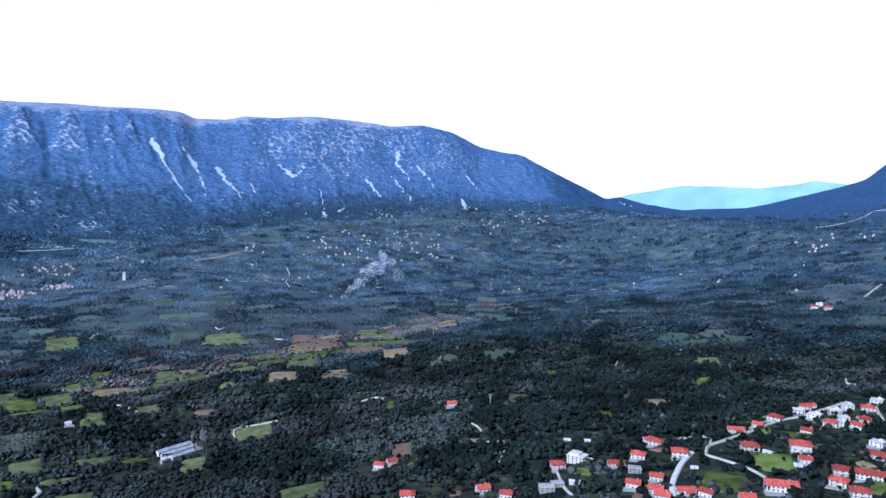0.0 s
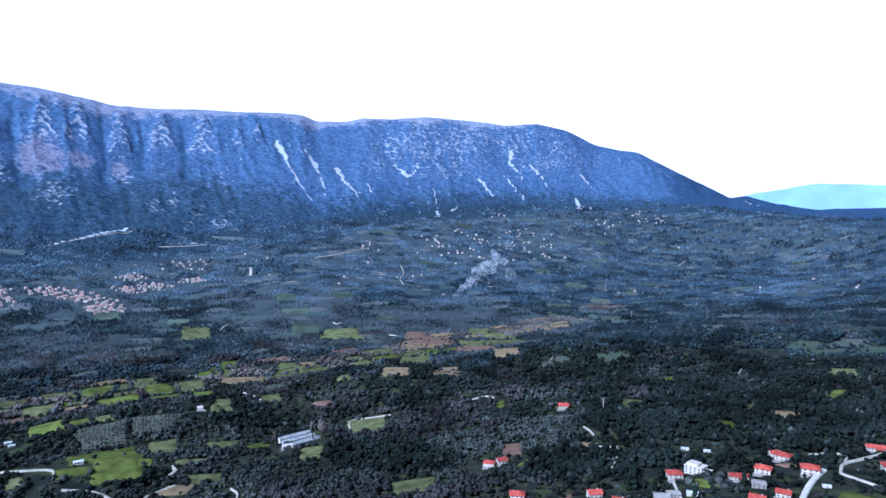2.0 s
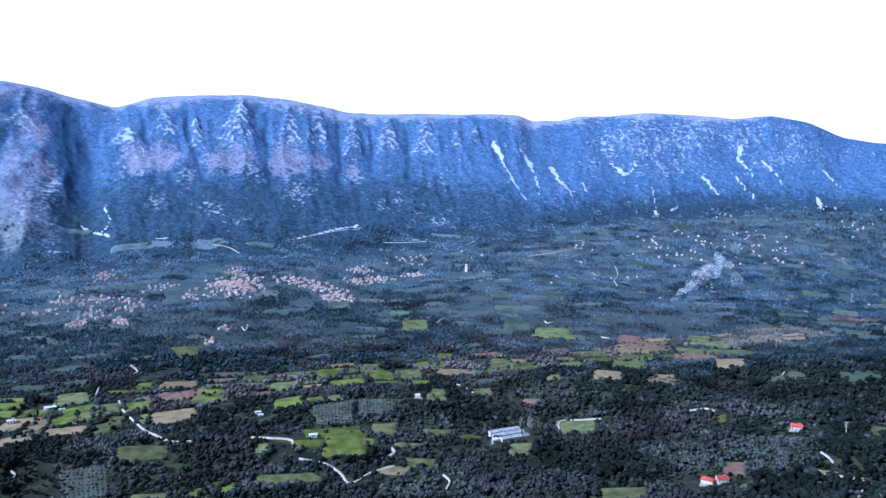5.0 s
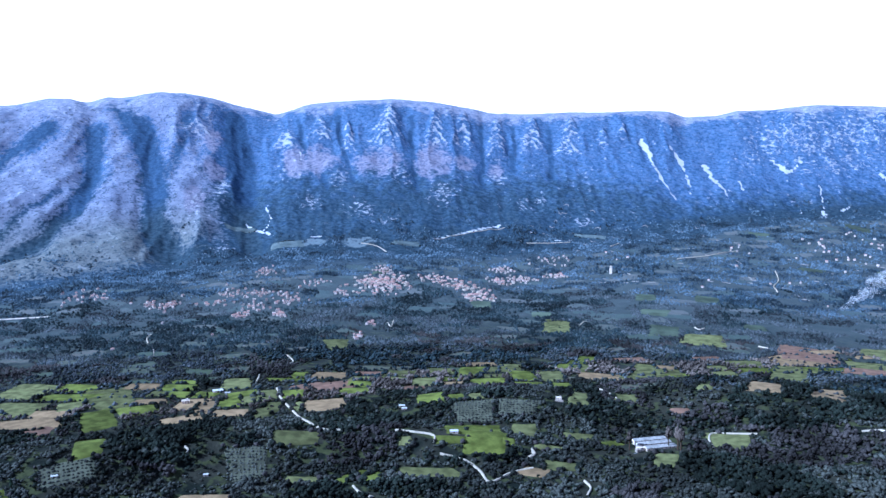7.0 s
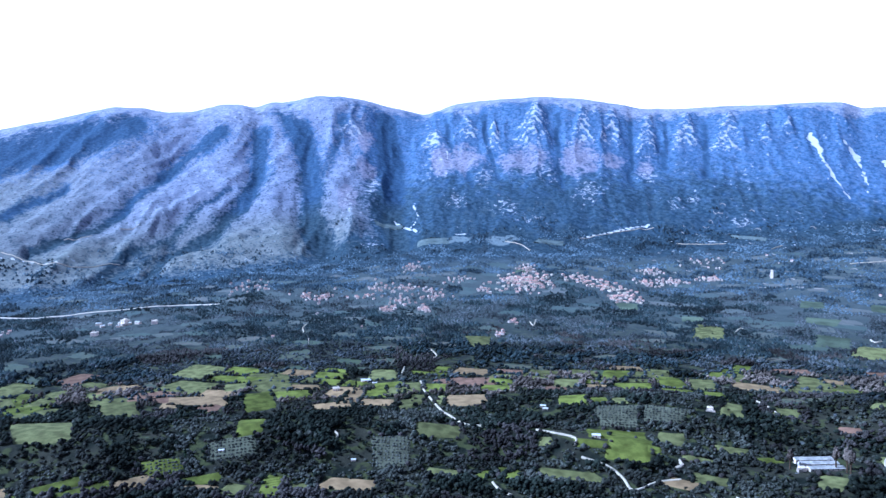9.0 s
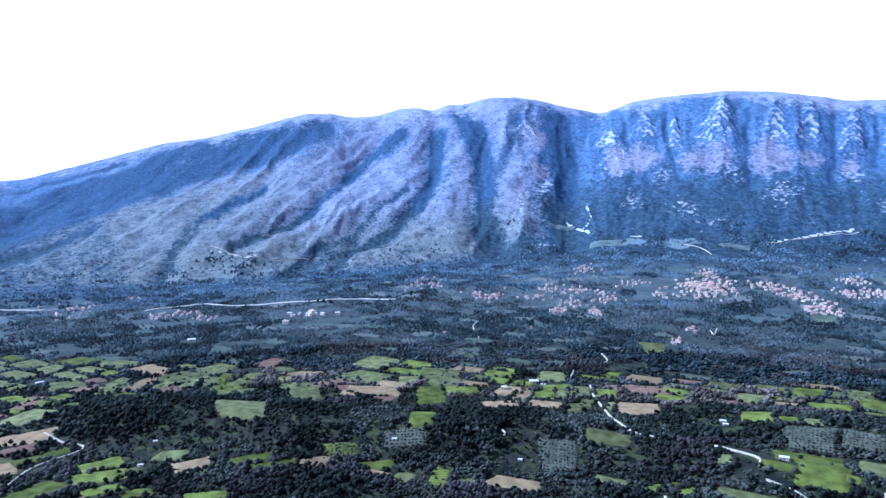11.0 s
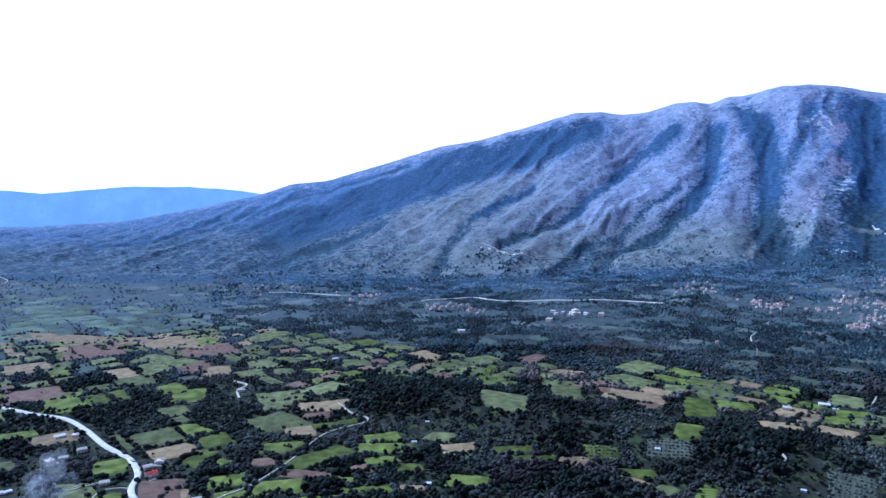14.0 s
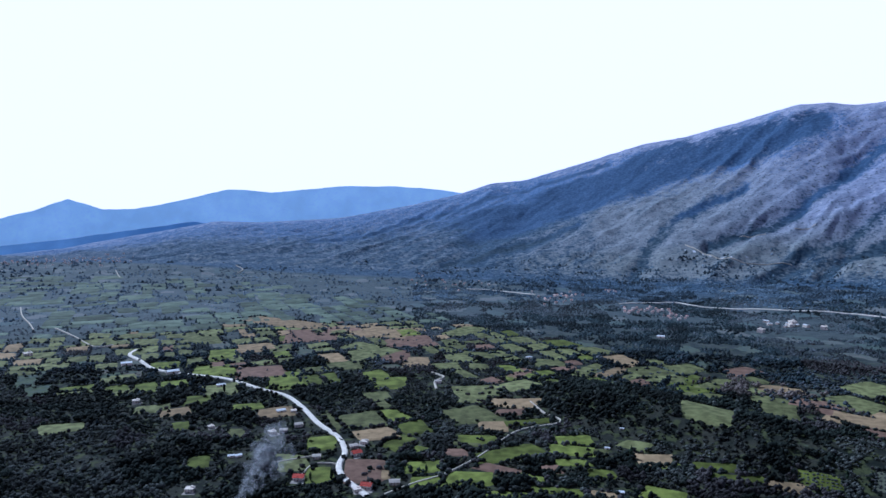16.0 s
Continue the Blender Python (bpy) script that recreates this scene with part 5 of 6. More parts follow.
def factory(x, y, turn):
    ob = new("factory")
    ob.matrix_basis = pose(x, y, ground(x, y) + 0.3, 0, 0, turn) @ Matrix.Scale(0.8, 4)
    for i, (dy, length) in enumerate(((0, 40), (13.5, 42), (26.5, 44))):
        hall = part("hall", gable_wall(M_WALL, length, 9.5, 3.0, 1.3), ob, pose(0, dy, 0))
        part("roof", gable_roof(M_PALE, length, 9.5, 3.0, 1.3, 0.35, 0.15), hall)
        for k in range(7):
            part("window", ME_WINDOW, hall, pose(-length / 2 + (k + 0.5) * length / 7, -4.8, 1.0))
    part("annex", box("annex", M_WALL, 6, 9, 6.5, -3), ob, pose(-25.5, 2, 0))
    part("gatehouse", box("gatehouse", M_CONC, 5, 5, 6.0, -3), ob, pose(-31, -3, 0))
    part("tank", box("tank", M_SHEET, 3.2, 3.2, 4.5, 0, 0.8), ob, pose(-23, 12, 0))
    for q in range(-3, 4):
        block(x + q * 8 * math.cos(radians(turn)), y + q * 8 * math.sin(radians(turn)), 14, 22, turn)
    return tagged(ob, "low white factory of three parallel halls with pale roofs", "factory")


factory(-245, 651, 52)


def tower(x, y):
    ob = new("bell_tower")
    ob.matrix_basis = pose(x, y, ground(x, y), 0, 0, 20)
    part("shaft", box("shaft", M_WALL, 6.5, 6.5, 15, -2, 0.3), ob)
    part("belfry", box("belfry", M_WALL, 5.4, 5.4, 4.5, 13, 0.4), ob)
    part("cap", hip_roof(M_WALL, 5.6, 5.6, 17.5, 2.2, 0.3), ob)
    block(x, y, 14, 26, 25)
    return tagged(ob, "pale plastered bell tower among the olive groves", "tower")


tower(-760, 1656)


def mast(x, y, h):
    ob = new("pylon")
    ob.matrix_basis = pose(x, y, ground(x, y), 0, 0, 15)
    part("pole", box("pole", M_CONC, 0.6, 0.6, h, -1, 0.3), ob)
    for k in range(3):
        part("crossarm", box("crossarm", M_CONC, 5 - k, 0.35, 0.35, h - 2 - 2 * k, 0.05), ob)
    return tagged(ob, "slim pale power line pylon with crossarms", "pylon", "power line pylons")


for _x, _y, _h in ((128, 1856, 20), (50, 722, 15), (-17, 1230, 15), (150, 1420, 16), (-1010, 560, 13)):
    mast(_x, _y, _h)

# sheds and flat houses stand in for white ruins, lifted to show above trees
for _k in range(11):
    _g = np.random.default_rng(_k)
    house("shed" if _k % 3 else "far_flat", -1395 + float(_g.normal(0, 26)), 382 + float(_g.normal(0, 26)), float(_g.uniform(0, 180)), round(float(_g.uniform(1.0, 1.5)), 2), 1.6)

# ---- woods ----
def lump(seed, squash=0.85, coarse=False):
    """A ragged little crown: a ball of twenty faces pushed in and out."""
    bm = bmesh.new()
    bmesh.ops.create_icosphere(bm, subdivisions=1, radius=1)
    if coarse:
        bm.clear()
        for c in ((1, 0, 0), (0, 1, 0), (-1, 0, 0), (0, -1, 0), (0, 0, 1), (0, 0, -1)):
            bm.verts.new(c)
        bm.verts.index_update()
        bm.verts.ensure_lookup_table()
        for i in range(4):
            bm.faces.new([bm.verts[k] for k in (i, (i + 1) % 4, 4)])
            bm.faces.new([bm.verts[k] for k in ((i + 1) % 4, i, 5)])
    rr = random.Random(seed)
    co = np.array([v.co[:] for v in bm.verts]) * np.array([[rr.uniform(0.65, 1.3)] for _ in bm.verts])
    co[:, 2] *= squash
    fs = np.array([[v.index for v in p.verts] for p in bm.faces])
    bm.free()
    return co, fs


def tent(seed):
    """A small far crown: a crooked dome of a few faces, open below."""
    rr = random.Random(seed)
    co = [(rr.uniform(-0.3, 0.3), rr.uniform(-0.3, 0.3), rr.uniform(0.6, 1.0))]
    for i in range(5):
        a, r = i * 1.2566 + rr.uniform(-0.3, 0.3), rr.uniform(0.75, 1.25)
        co.append((r * math.cos(a), r * math.sin(a), rr.uniform(-0.7, -0.3)))
    return np.array(co), np.array([(0, i + 1, (i + 1) % 5 + 1) for i in range(5)])


TENTS = [tent(i) for i in range(16)]
LUMPS = [lump(i) for i in range(12)]
COARSE = [lump(i, 0.85, True) for i in range(12)]


def scatter(name, P, S, tall, material, lumps_each, label, category="trees", shapes=LUMPS):
    """One mesh of many crowns: P places on the ground, S crown radius."""
    g = np.random.default_rng(len(P))
    cos, fss, base = [], [], 0
    for j in range(lumps_each):
        pick = g.integers(0, len(shapes), len(P))
        for k, (co, fs) in enumerate(shapes):
            sel = pick == k
            m = int(sel.sum())
            if not m:
                continue
            s = S[sel] * (g.uniform(0.85, 1.15, m) if lumps_each == 1 else g.uniform(0.5, 0.8, m) * (1.0 if lumps_each < 3 else 0.8))
            c = P[sel].copy()
            if lumps_each > 1:
                an = g.uniform(0, 2 * np.pi, m)
                c[:, 0] += np.cos(an) * S[sel] * 0.5
                c[:, 1] += np.sin(an) * S[sel] * 0.5
                c[:, 2] += S[sel] * tall * g.uniform(0.35, 1.0, m)
            else:
                c[:, 2] += S[sel] * tall * 0.45
            t = g.uniform(0, 2 * np.pi, m)
            v = co[None] * s[:, None, None]
            v = np.stack([v[..., 0] * np.cos(t)[:, None] - v[..., 1] * np.sin(t)[:, None],
                          v[..., 0] * np.sin(t)[:, None] + v[..., 1] * np.cos(t)[:, None], v[..., 2] * (0.7 + 0.3 * tall)], -1)
            cos.append((v + c[:, None]).reshape(-1, 3))
            fss.append((fs[None] + base + np.arange(m)[:, None, None] * len(co)).reshape(-1, 3))
            base += m * len(co)
    me = raw(name, np.concatenate(cos), np.concatenate(fss), material)
    return tagged(new(name, me), label, category, kind="stuff")


def leaf(name, dark, light, spot, silver=0.0):
    m, n, l, bs = mat(name, 0.85)
    g = n.new("ShaderNodeNewGeometry")
    c = mix(n, l, g.outputs["Random Per Island"], dark, light)
    c = mix(n, l, ramp(n, l, noise_at(n, l, 1.1, 3), 0.45, 0.7), c, spot)
    tone = node(n, "ShaderNodeHueSaturation")
    l.new(add(n, l, add(n, l, ramp(n, l, noise_at(n, l, 0.016, 5), 0.35, 0.65), 1.0, "MULTIPLY"), 0.45), tone.inputs["Value"])
    l.new(c, tone.inputs["Color"])
    l.new(tone.outputs[0], bs.inputs["Base Color"])
    bs.inputs["Sheen Weight"].default_value, bs.inputs["Sheen Roughness"].default_value = silver, 0.6
    bs.inputs["Sheen Tint"].default_value = (0.82, 0.92, 1.0, 1)
    bump(n, l, bs, noise_at(n, l, 1.6, 4), 0.8, 1.0)
    return m


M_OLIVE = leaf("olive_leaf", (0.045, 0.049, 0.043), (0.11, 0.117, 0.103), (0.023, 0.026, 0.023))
# olive and oak leaves again, with haze of two distances in the colour
M_OLIVE_FAR_HAZY = leaf("far_hazed_olive_leaf", (0.07, 0.1, 0.14), (0.165, 0.212, 0.265), (0.042, 0.064, 0.092))
M_OAK_FAR_HAZY = leaf("far_hazed_oak_leaf", (0.034, 0.052, 0.074), (0.076, 0.106, 0.14), (0.022, 0.036, 0.052))
M_HAZY = leaf("hazed_olive_leaf", (0.05, 0.06, 0.067), (0.138, 0.151, 0.165), (0.028, 0.036, 0.042))
M_OAK_HAZY = leaf("hazed_oak_leaf", (0.02, 0.031, 0.036), (0.055, 0.074, 0.083), (0.013, 0.021, 0.025))
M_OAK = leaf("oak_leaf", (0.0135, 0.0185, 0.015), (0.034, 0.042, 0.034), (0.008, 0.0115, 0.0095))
M_BARE = leaf("bare_twig", (0.045, 0.042, 0.042), (0.092, 0.084, 0.082), (0.028, 0.026, 0.026))
M_POPLAR = leaf("bare_poplar_twig", (0.13, 0.11, 0.098), (0.25, 0.21, 0.18), (0.08, 0.07, 0.065))
M_CYP = leaf("cypress_leaf", (0.014, 0.024, 0.015), (0.026, 0.04, 0.024), (0.01, 0.018, 0.01))

CELL = 60.0
_cells = {}
for _b in KEEP_OUT:
    _s = max(_b[2], _b[3]) * 1.42
    for _i in range(int((_b[0] - _s) // CELL), int((_b[0] + _s) // CELL) + 1):
        for _j in range(int((_b[1] - _s) // CELL), int((_b[1] + _s) // CELL) + 1):
            _cells.setdefault((_i, _j), []).append(_b)


def free(x, y):
    """Which places lie in none of the blocks."""
    ok = np.ones(len(x), bool)
    ci, cj = (x // CELL).astype(int), (y // CELL).astype(int)
    key = ci * 100000 + cj
    order = np.argsort(key, kind="stable")
    cut = np.flatnonzero(np.diff(key[order])) + 1
    for idx in np.split(order, cut):
        if not len(idx):
            continue
        for bx, by, a, b, turn in _cells.get((ci[idx[0]], cj[idx[0]]), ()):
            c, s = math.cos(radians(turn)), math.sin(radians(turn))
            dx, dy = x[idx] - bx, y[idx] - by
            ok[idx] &= ~((np.abs(dx * c + dy * s) < a) & (np.abs(dy * c - dx * s) < b))
    return ok



def by_river(x, y, reach):
    """Which places lie within reach of the river."""
    near = np.zeros(len(x), bool)
    for (x0, y0), (x1, y1) in zip(RIVER, RIVER[1:]):
        dx, dy = x1 - x0, y1 - y0
        t = np.clip(((x - x0) * dx + (y - y0) * dy) / (dx * dx + dy * dy), 0, 1)
        near |= np.hypot(x - x0 - t * dx, y - y0 - t * dy) < reach
    return near


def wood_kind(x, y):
    """0 olive, 1 oak and pine, 2 bare, 3 poplars by the river, in large patches."""
    a, b = fbm(x / 190, y / 190 + 50, 4), fbm(x / 120 + 80, y / 120, 4)
    k = np.zeros(len(x), int)
    dark = np.interp(np.hypot(x, y), (500, 900, 1300), (0.6, 0.58, 0.6)) - 0.1 * step(104, 114, np.degrees(np.arctan2(-x, y))) * step(1000, 800, np.hypot(x, y)) - 0.04 * step(18, 6, np.degrees(np.arctan2(-x, y))) - 0.15 * step(6, -8, np.degrees(np.arctan2(-x, y)))
    k[a > dark] = 1
    k[(b > 0.6 + 0.07 * step(900, 1300, np.hypot(x, y))) & (a < dark)] = 2
    for dx, dy, da, db, turn in WOODED:
        c, s = math.cos(radians(turn)), math.sin(radians(turn))
        u, v = ((x - dx) * c + (y - dy) * s) / da, ((y - dy) * c - (x - dx) * s) / db
        k[u * u + v * v + 0.6 * (b - 0.5) < 1] = 1
    k[by_river(x, y, 40 + 70 * (b - 0.5)) & (a < 0.6)] = 3
    return k


def grow():
    g = np.random.default_rng(3)
    for r0, r1, gap, lumps_each, size in ((380, 700, 4.5, 4, 3.1), (700, 1150, 4.3, 2, 2.7), (1150, 1800, 4.1, 1, 2.15), (1800, 2500, 6.2, 1, 3.0), (2500, 3400, 9.8, 1, 4.2)):
        a0, a1 = radians(-34), radians(137)
        n = int((a1 - a0) / 2 * (r1 ** 2 - r0 ** 2) / gap ** 2)
        r = np.sqrt(g.uniform(r0 ** 2, r1 ** 2, n))
        a = g.uniform(a0, a1, n)
        x, y = -np.sin(a) * r, np.cos(a) * r
        A = np.degrees(a)
        edge = share(A, r) + 0.35 * (fbm(x / 90, y / 90 + 40, 3) - 0.5)
        ok = free(x, y) & (edge < np.interp(A, (-10, 10, 30, 90, 96), (0.12, 0.06, 0.1, 0.05, 0.03)) + 0.14 * g.random(n) ** 3) & (fbm(x / 60, y / 60 + 9, 3) > np.interp(r, (700, 1200), (0.16, 0.33)))
        ok &= (r < np.interp(A, (92, 100, 112, 120), (5000, 2400, 2700, 2900))) & (r > np.interp(A, (-34, -10, 10, 30, 40), (385, 400, 450, 520, 535)))
        open_, plot, tone = glade(x, y)
        ok &= (open_ < 0.5) | (g.random(n) < 0.07)
        ok &= (r < 650) | (plot < 0.55) | (g.random(n) < 0.45 + 0.55 * tone)
        ok &= (A < 104) | (r < 1250) | (g.random(n) < 0.16)
        x, y, plot, tone = x[ok], y[ok], plot[ok], tone[ok]
        built = np.full(len(x), 1e9)
        for sx, sy in SPOTS:
            if r0 - 60 < math.hypot(sx, sy) < r1 + 60:
                built = np.minimum(built, np.hypot(x - sx, y - sy))
        ok = (built > 24) | (g.random(len(x)) < 0.4)
        x, y, built, plot, tone = x[ok], y[ok], built[ok], plot[ok], tone[ok]
        k = wood_kind(x, y)
        k = np.where((k == 0) & (plot > 0.86) & (np.hypot(x, y) > 650), 1, np.where((k == 0) & (tone > 0.93), 2, k))
        P = np.stack([x, y, height(x, y)], -1)
        S = size * g.uniform(0.6, 1.45, len(x)) ** 1.2 * np.where(k == 1, 1.2, 1.0) * np.where(built < 26, 0.7, 1.0) * (0.8 + 0.35 * tone)
        swap = g.random(len(x))
        k = np.where((swap < 0.1) & (k == 0), 1, np.where((swap > 0.88) & (k == 1), 0, k))
        k = np.where((k == 2) & (np.hypot(x, y) > 1300), 0, k)
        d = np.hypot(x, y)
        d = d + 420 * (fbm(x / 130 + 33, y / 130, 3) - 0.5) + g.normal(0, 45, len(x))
        # far picks the leaf copies, paler and bluer with distance in place of haze
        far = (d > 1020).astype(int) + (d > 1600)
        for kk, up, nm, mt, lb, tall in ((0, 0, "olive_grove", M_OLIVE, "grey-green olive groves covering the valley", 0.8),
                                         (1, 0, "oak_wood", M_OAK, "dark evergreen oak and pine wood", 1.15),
                                         (0, 1, "olive_grove", M_HAZY, "olive groves farther down the valley, dulled by painted haze", 0.8),
                                         (1, 1, "oak_wood", M_OAK_HAZY, "dark evergreen oak wood farther down the valley under painted haze", 1.05),
                                         (0, 2, "hillside_grove", M_OLIVE_FAR_HAZY, "olive groves on the lower mountain slope, paled blue by painted haze", 0.7),
                                         (1, 2, "far_oak_wood", M_OAK_FAR_HAZY, "dark oaks on the lower mountain slope, blued by painted haze", 0.9),
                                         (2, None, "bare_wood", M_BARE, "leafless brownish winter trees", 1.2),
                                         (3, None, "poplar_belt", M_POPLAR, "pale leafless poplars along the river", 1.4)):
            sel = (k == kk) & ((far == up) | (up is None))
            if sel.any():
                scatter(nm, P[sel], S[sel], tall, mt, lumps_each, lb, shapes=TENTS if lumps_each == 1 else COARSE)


def hedgerows():
    """Trees along the borders of the fields, and rows in the orchards."""
    g = np.random.default_rng(5)
    X, Y = [], []
    for hx, hy in HEDGES:
        d = np.hypot(hx[-1] - hx[0], hy[-1] - hy[0])
        n = int(d / 4.5)
        if n < 2 or g.random() < 0.18:
            continue
        t = g.uniform(0, 1, n)
        i = np.linspace(0, 1, len(hx))
        X.append(np.interp(t, i, hx) + g.normal(0, 1.3, n))
        Y.append(np.interp(t, i, hy) + g.normal(0, 1.3, n))
    x, y = np.concatenate(X), np.concatenate(Y)
    ok = g.random(len(x)) < 0.25 + 0.75 * (fbm(x / 40, y / 40, 2) > 0.5)
    x, y = x[ok], y[ok]
    k = g.choice((1, 1, 2, 0), len(x))
    P, S = np.stack([x, y, height(x, y)], -1), g.uniform(1.3, 3.4, len(x))
    for kk, mt, lb in ((0, M_OLIVE, "grey-green hedgerow bushes between the fields"), (1, M_OAK, "dark green hedgerow bushes between the fields"),
                       (2, M_BARE, "leafless brown hedgerow bushes between the fields")):
        for shapes, near, sel in ((LUMPS, True, np.hypot(x, y) < 900), (COARSE, False, np.hypot(x, y) >= 900)):
            sel = sel & (k == kk)
            # from 900 m out the hedges wear leaf colours with painted haze
            scatter("hedgerow", P[sel], S[sel], 1.2, mt if near else (M_HAZY, M_OAK_HAZY, M_HAZY)[kk], 1, lb, "hedge", shapes)
    X, Y = [], []
    for ox, oy, a, b, turn in ORCHARDS:
        u, v = np.meshgrid(np.arange(-a + 2, a - 1, 3.6), np.arange(-b + 2, b - 1, 4.2))
        u, v = (u + g.normal(0, 0.5, u.shape)).ravel(), (v + g.normal(0, 0.5, v.shape)).ravel()
        c, s = math.cos(radians(turn)), math.sin(radians(turn))
        X.append(ox + u * c - v * s)
        Y.append(oy + u * s + v * c)
    x, y = np.concatenate(X), np.concatenate(Y)
    scatter("orchard", np.stack([x, y, height(x, y)], -1), g.uniform(1.1, 1.7, len(x)), 0.9, M_OLIVE, 1, "olive trees planted in straight rows", "trees")


grow()
hedgerows()


# ---- single trees ----
def tree(kind, seed, h):
    """A tree of height h: tapered trunk with limbs, and a crown of many small clumps."""
    rr = random.Random(seed)
    ob = new("tree")
    co, fs = [], []

    def limb(p, q, r0, r1):
        k = len(co)
        for c, r in ((p, r0), (q, r1)):
            for i in range(5):
                a = i * 2 * math.pi / 5
                co.append((c[0] + r * math.cos(a), c[1] + r * math.sin(a), c[2]))
        fs.extend((k + i, k + (i + 1) % 5, k + 5 + (i + 1) % 5, k + 5 + i) for i in range(5))

    limb((0, 0, -0.6), (0, 0, h * 0.45), h * 0.035, h * 0.022)
    tips = []
    n = {"cypress": 16, "round": 34, "bare": 30}[kind]
    for i in range(n):
        a = rr.uniform(0, 2 * math.pi)
        if kind == "cypress":
            z = h * (0.1 + 0.85 * i / n)
            w = h * 0.09 * math.sin(math.pi * (0.12 + 0.86 * i / n)) + 0.1
            tips.append((math.cos(a) * w * 0.5, math.sin(a) * w * 0.5, z, w * 1.15, 1.9))
        else:
            e = rr.uniform(-0.3, 1.0)
            w = h * (0.33 if kind == "round" else 0.14) * rr.uniform(0.35, 1.0)
            z = h * (0.62 + 0.3 * e * rr.uniform(0.5, 1))
            tips.append((math.cos(a) * w * (1 - 0.5 * max(e, 0)), math.sin(a) * w * (1 - 0.5 * max(e, 0)), z, h * (0.11 if kind == "round" else 0.05) * rr.uniform(0.7, 1.3), 0.85 if kind == "round" else 2.2))
    for t in tips[::2 if kind == "bare" else 5]:
        limb((0, 0, h * rr.uniform(0.2, 0.42)), t[:3], h * 0.014, h * 0.004)
    part("trunk", solid("trunk", M_WOOD, co, fs), ob)
    cs, ff, base = [], [], 0
    for i, (x, y, z, s, sq) in enumerate(tips):
        lc, lf = LUMPS[rr.randrange(len(LUMPS))]
        cs.append(lc * np.array([s, s, s * sq]) + np.array([x, y, z]))
        ff.append(lf + base)
        base += len(lc)
    part("crown", raw("crown", np.concatenate(cs), np.concatenate(ff), {"cypress": M_CYP, "round": (M_OAK, M_CYP)[seed % 2], "bare": M_POPLAR}[kind]), ob)
    return tagged(ob, {"cypress": "slender dark green cypress tree", "round": "broad leafy evergreen tree beside the houses", "bare": "tall leafless pale poplar tree"}[kind], "tree", "single trees")


def plant(kind, spots, seed, h):
    g = random.Random(seed)
    first = None
    for x, y in spots:
        m = pose(x, y, ground(x, y), 0, 0, g.uniform(0, 360)) @ Matrix.Scale(g.uniform(0.75, 1.2), 4)
        if first is None:
            first = tree(kind, seed, h)
            first.matrix_basis = m
        else:
            copy_thing(first, m @ Matrix.Diagonal((*(1 / s for s in first.scale), 1)))


def beside(count, seed, r0, r1, near, far):
    """Places a few metres off the houses within a ring of distances."""
    g = random.Random(seed)
    near_spots = [p for p in SPOTS if r0 < math.hypot(*p) < r1]
    out = []
    for k in range(count * 20):
        if len(out) >= count:
            break
        p = g.choice(near_spots)
        a, d = g.uniform(0, 2 * math.pi), g.uniform(near, far)
        q = (p[0] + d * math.cos(a), p[1] + d * math.sin(a))
        if all(math.hypot(q[0] - s[0], q[1] - s[1]) > 8.5 for s in SPOTS):
            out.append(q)
    return out


plant("round", beside(60, 1, 380, 900, 9, 24), 2, 5.0)
plant("round", beside(60, 2, 380, 900, 9, 24), 3, 4.4)
plant("round", ((214, 395), (222, 402), (209, 403)), 6, 12.0)
plant("cypress", beside(40, 3, 380, 1200, 10, 40), 4, 11.0)
plant("bare", ((-238.6, 656), (-223.5, 647.5), (-229, 655), (-268, 632)), 5, 21.0)


# ---- terrace walls on the lower slope ----
def terraces():
    """Low dry-stone walls along the contours, short and broken."""
    g = np.random.default_rng(12)
    co, fs = [], []
    for i in range(150):
        a, r = radians(g.uniform(-14, 34)), g.uniform(1650, 2450)
        n, bend, half = 7, g.uniform(-0.02, 0.02), g.uniform(4, 10) / r
        for j in range(n):
            b = a + half * (j / (n - 1) * 2 - 1)
            q = r * (1 + bend * (j / (n - 1) - 0.5) ** 2)
            x, y = -math.sin(b) * q, math.cos(b) * q
            co += [(x, y), (-math.sin(b) * (q + 1.6), math.cos(b) * (q + 1.6))]
            if j:
                k = len(co) // 2 * 4 - 8
                fs += [(k, k + 4, k + 5, k + 1), (k + 1, k + 5, k + 6, k + 2), (k + 2, k + 6, k + 7, k + 3)]
    co = np.array(co)
    z = height(co[:, 0], co[:, 1])
    P = np.zeros((len(co) * 2, 3))
    for m in range(0, len(co), 2):
        for t, (src, dz) in enumerate(((m, -1.0), (m, 1.3), (m + 1, 1.3), (m + 1, -1.0))):
            P[m * 2 + t] = (co[src, 0], co[src, 1], z[src] + dz)
    tagged(new("terrace_wall", raw("terrace_wall", P, np.array(fs), M_STONE, False)), "pale dry-stone terrace walls on the lower slope", "wall", kind="stuff")


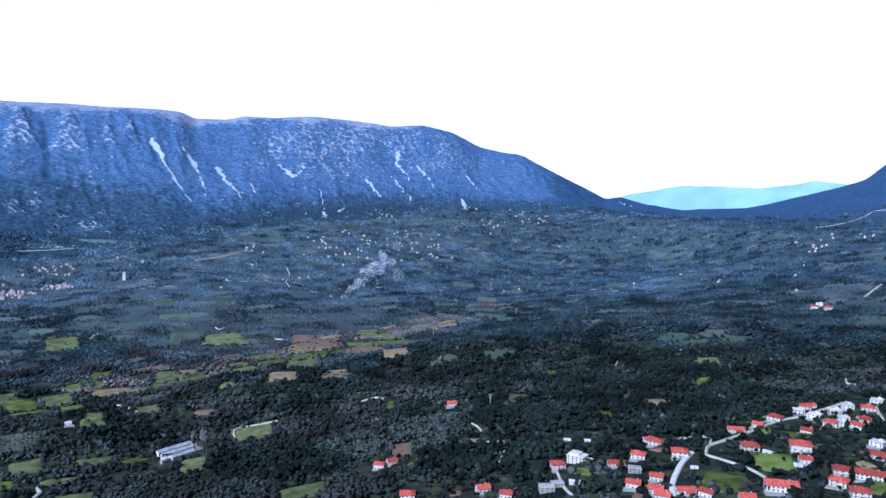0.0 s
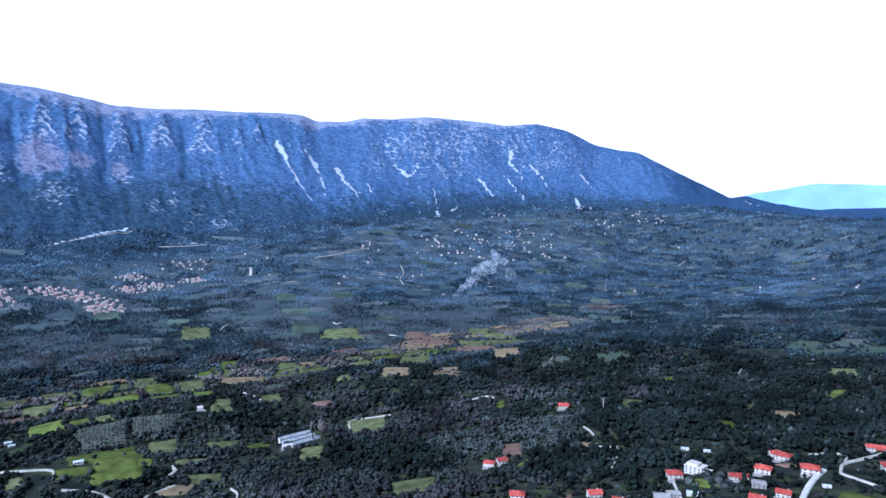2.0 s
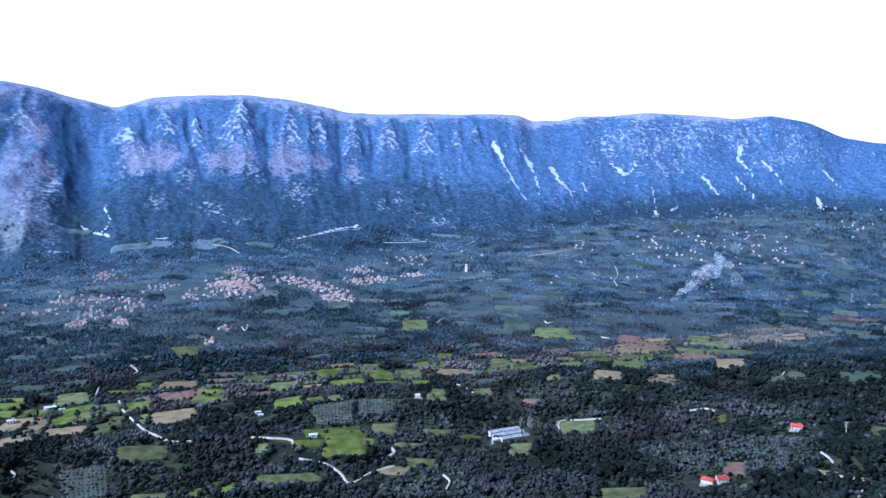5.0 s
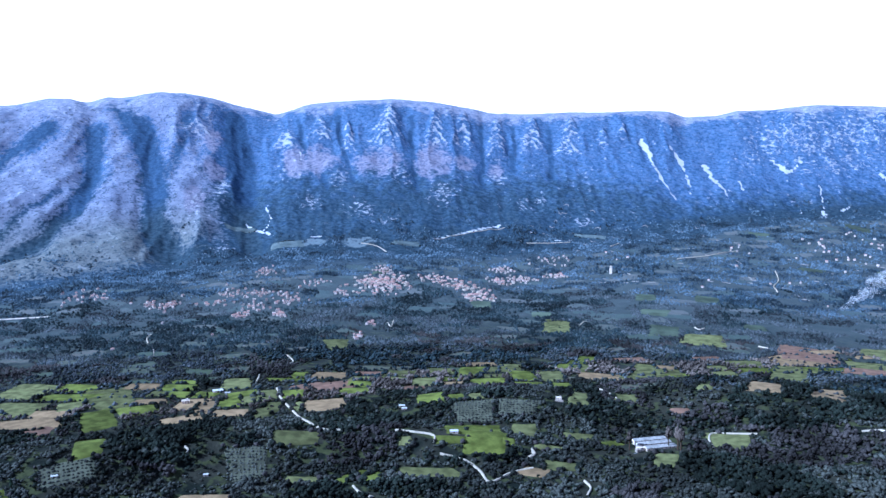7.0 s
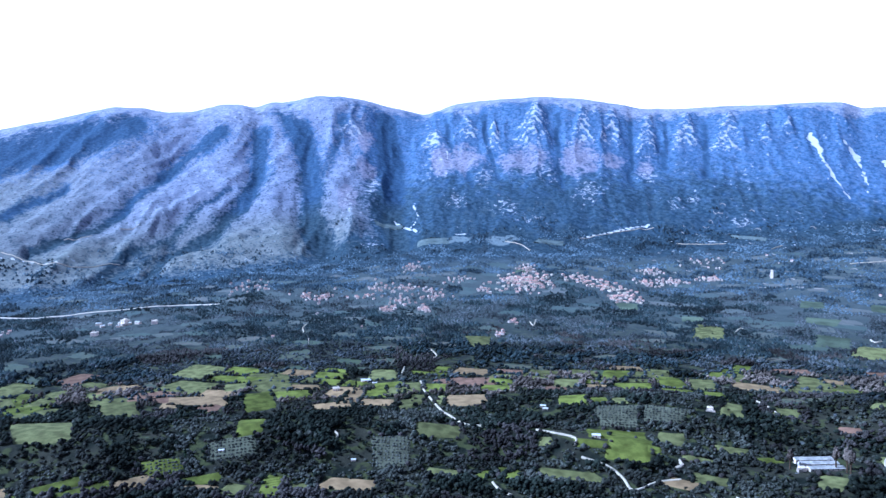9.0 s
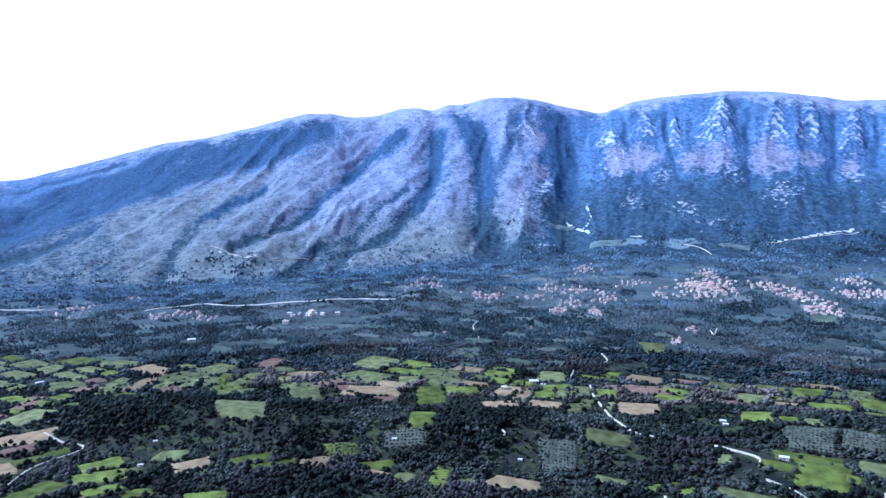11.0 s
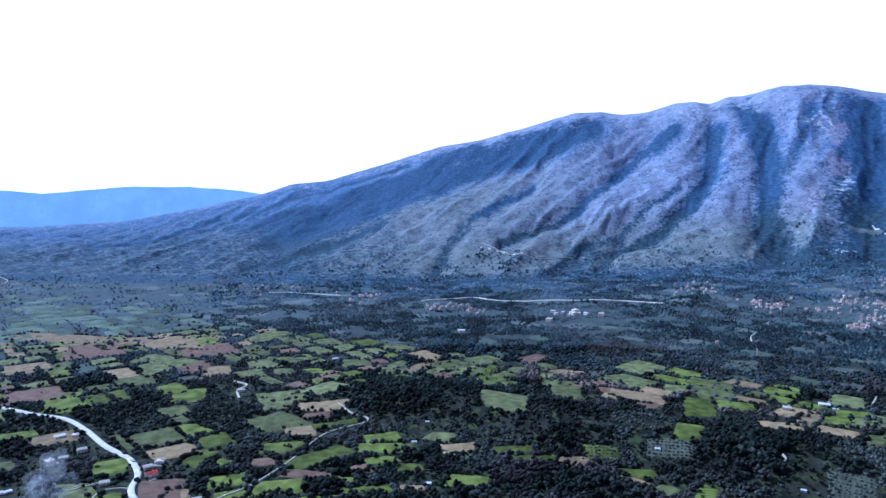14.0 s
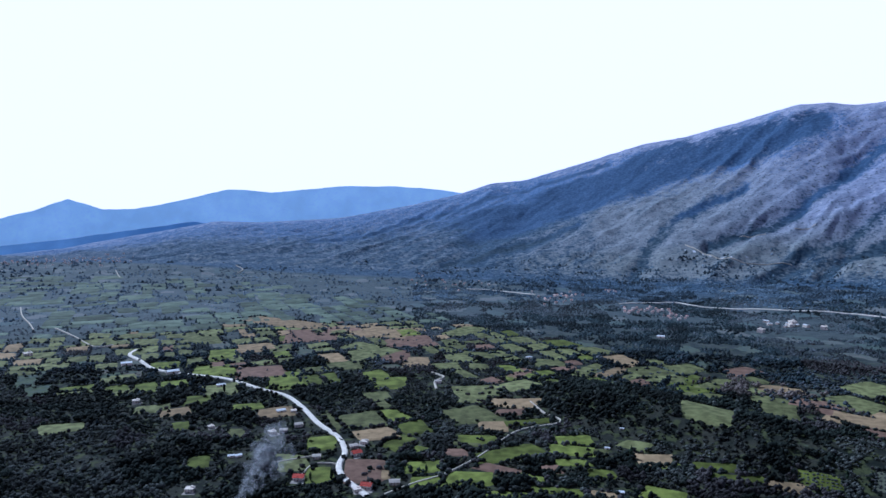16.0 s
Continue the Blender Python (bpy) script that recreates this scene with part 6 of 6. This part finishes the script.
M_STONE = plain("dry_stone", (0.34, 0.32, 0.31), 0.3, 0.3)
terraces()

# ---- smoke ----
def smoke(x, y, rise, drift, size, count, dens):
    m, n, l, bs = mat("smoke", 1.0)
    thin, lit, through_it, both, body = (n.new("ShaderNode" + k) for k in ("BsdfTransparent", "BsdfDiffuse", "BsdfTranslucent", "MixShader", "MixShader"))
    for q in (lit, through_it):
        q.inputs["Color"].default_value = (0.96, 0.98, 1.0, 1)
    both.inputs[0].default_value = 0.6
    l.new(lit.outputs[0], both.inputs[1])
    l.new(through_it.outputs[0], both.inputs[2])
    l.new(add(n, l, ramp(n, l, noise_at(n, l, 2.2 / size, 4), 0.25, 0.9), dens, "MULTIPLY"), body.inputs[0])
    l.new(thin.outputs[0], body.inputs[1])
    l.new(both.outputs[0], body.inputs[2])
    l.new(body.outputs[0], n["Material Output"].inputs["Surface"])
    g = np.random.default_rng(count)
    cos, fss, base = [], [], 0
    for i in range(count):
        k = (i / count) ** 1.15
        s = size * (0.1 + 0.5 * k) * g.uniform(0.5, 1.4)
        c = np.array([drift[0] * k, drift[1] * k, rise * k + s * 0.5]) + g.normal(0, 1, 3) * size * (0.05 + 0.6 * k)
        co, fs = PUFFS[i % len(PUFFS)]
        cos.append(co * s + c)
        fss.append(fs + base)
        base += len(co)
    me = raw("smoke_plume", np.concatenate(cos), np.concatenate(fss), m)
    ob = new("smoke_plume", me)
    ob.location = (x, y, ground(x, y))
    return tagged(ob, "pale blue-white smoke rising from a bonfire", "smoke", kind="stuff")


def puff(seed):
    bm = bmesh.new()
    bmesh.ops.create_icosphere(bm, subdivisions=2, radius=1)
    for v in bm.verts:
        v.co *= 0.75 + 0.5 * noise.noise(v.co * 1.7 + Vector((seed * 3.1, 0, 0)))+ 0.2
    co = np.array([v.co[:] for v in bm.verts])
    fs = np.array([[v.index for v in p.verts] for p in bm.faces])
    bm.free()
    return co, fs


PUFFS = [puff(i) for i in range(5)]
smoke(-236, 1618, 96, (108, 36), 24, 64, 0.46)
smoke(-494, -272, 44, (-24, 30), 12, 60, 0.16)
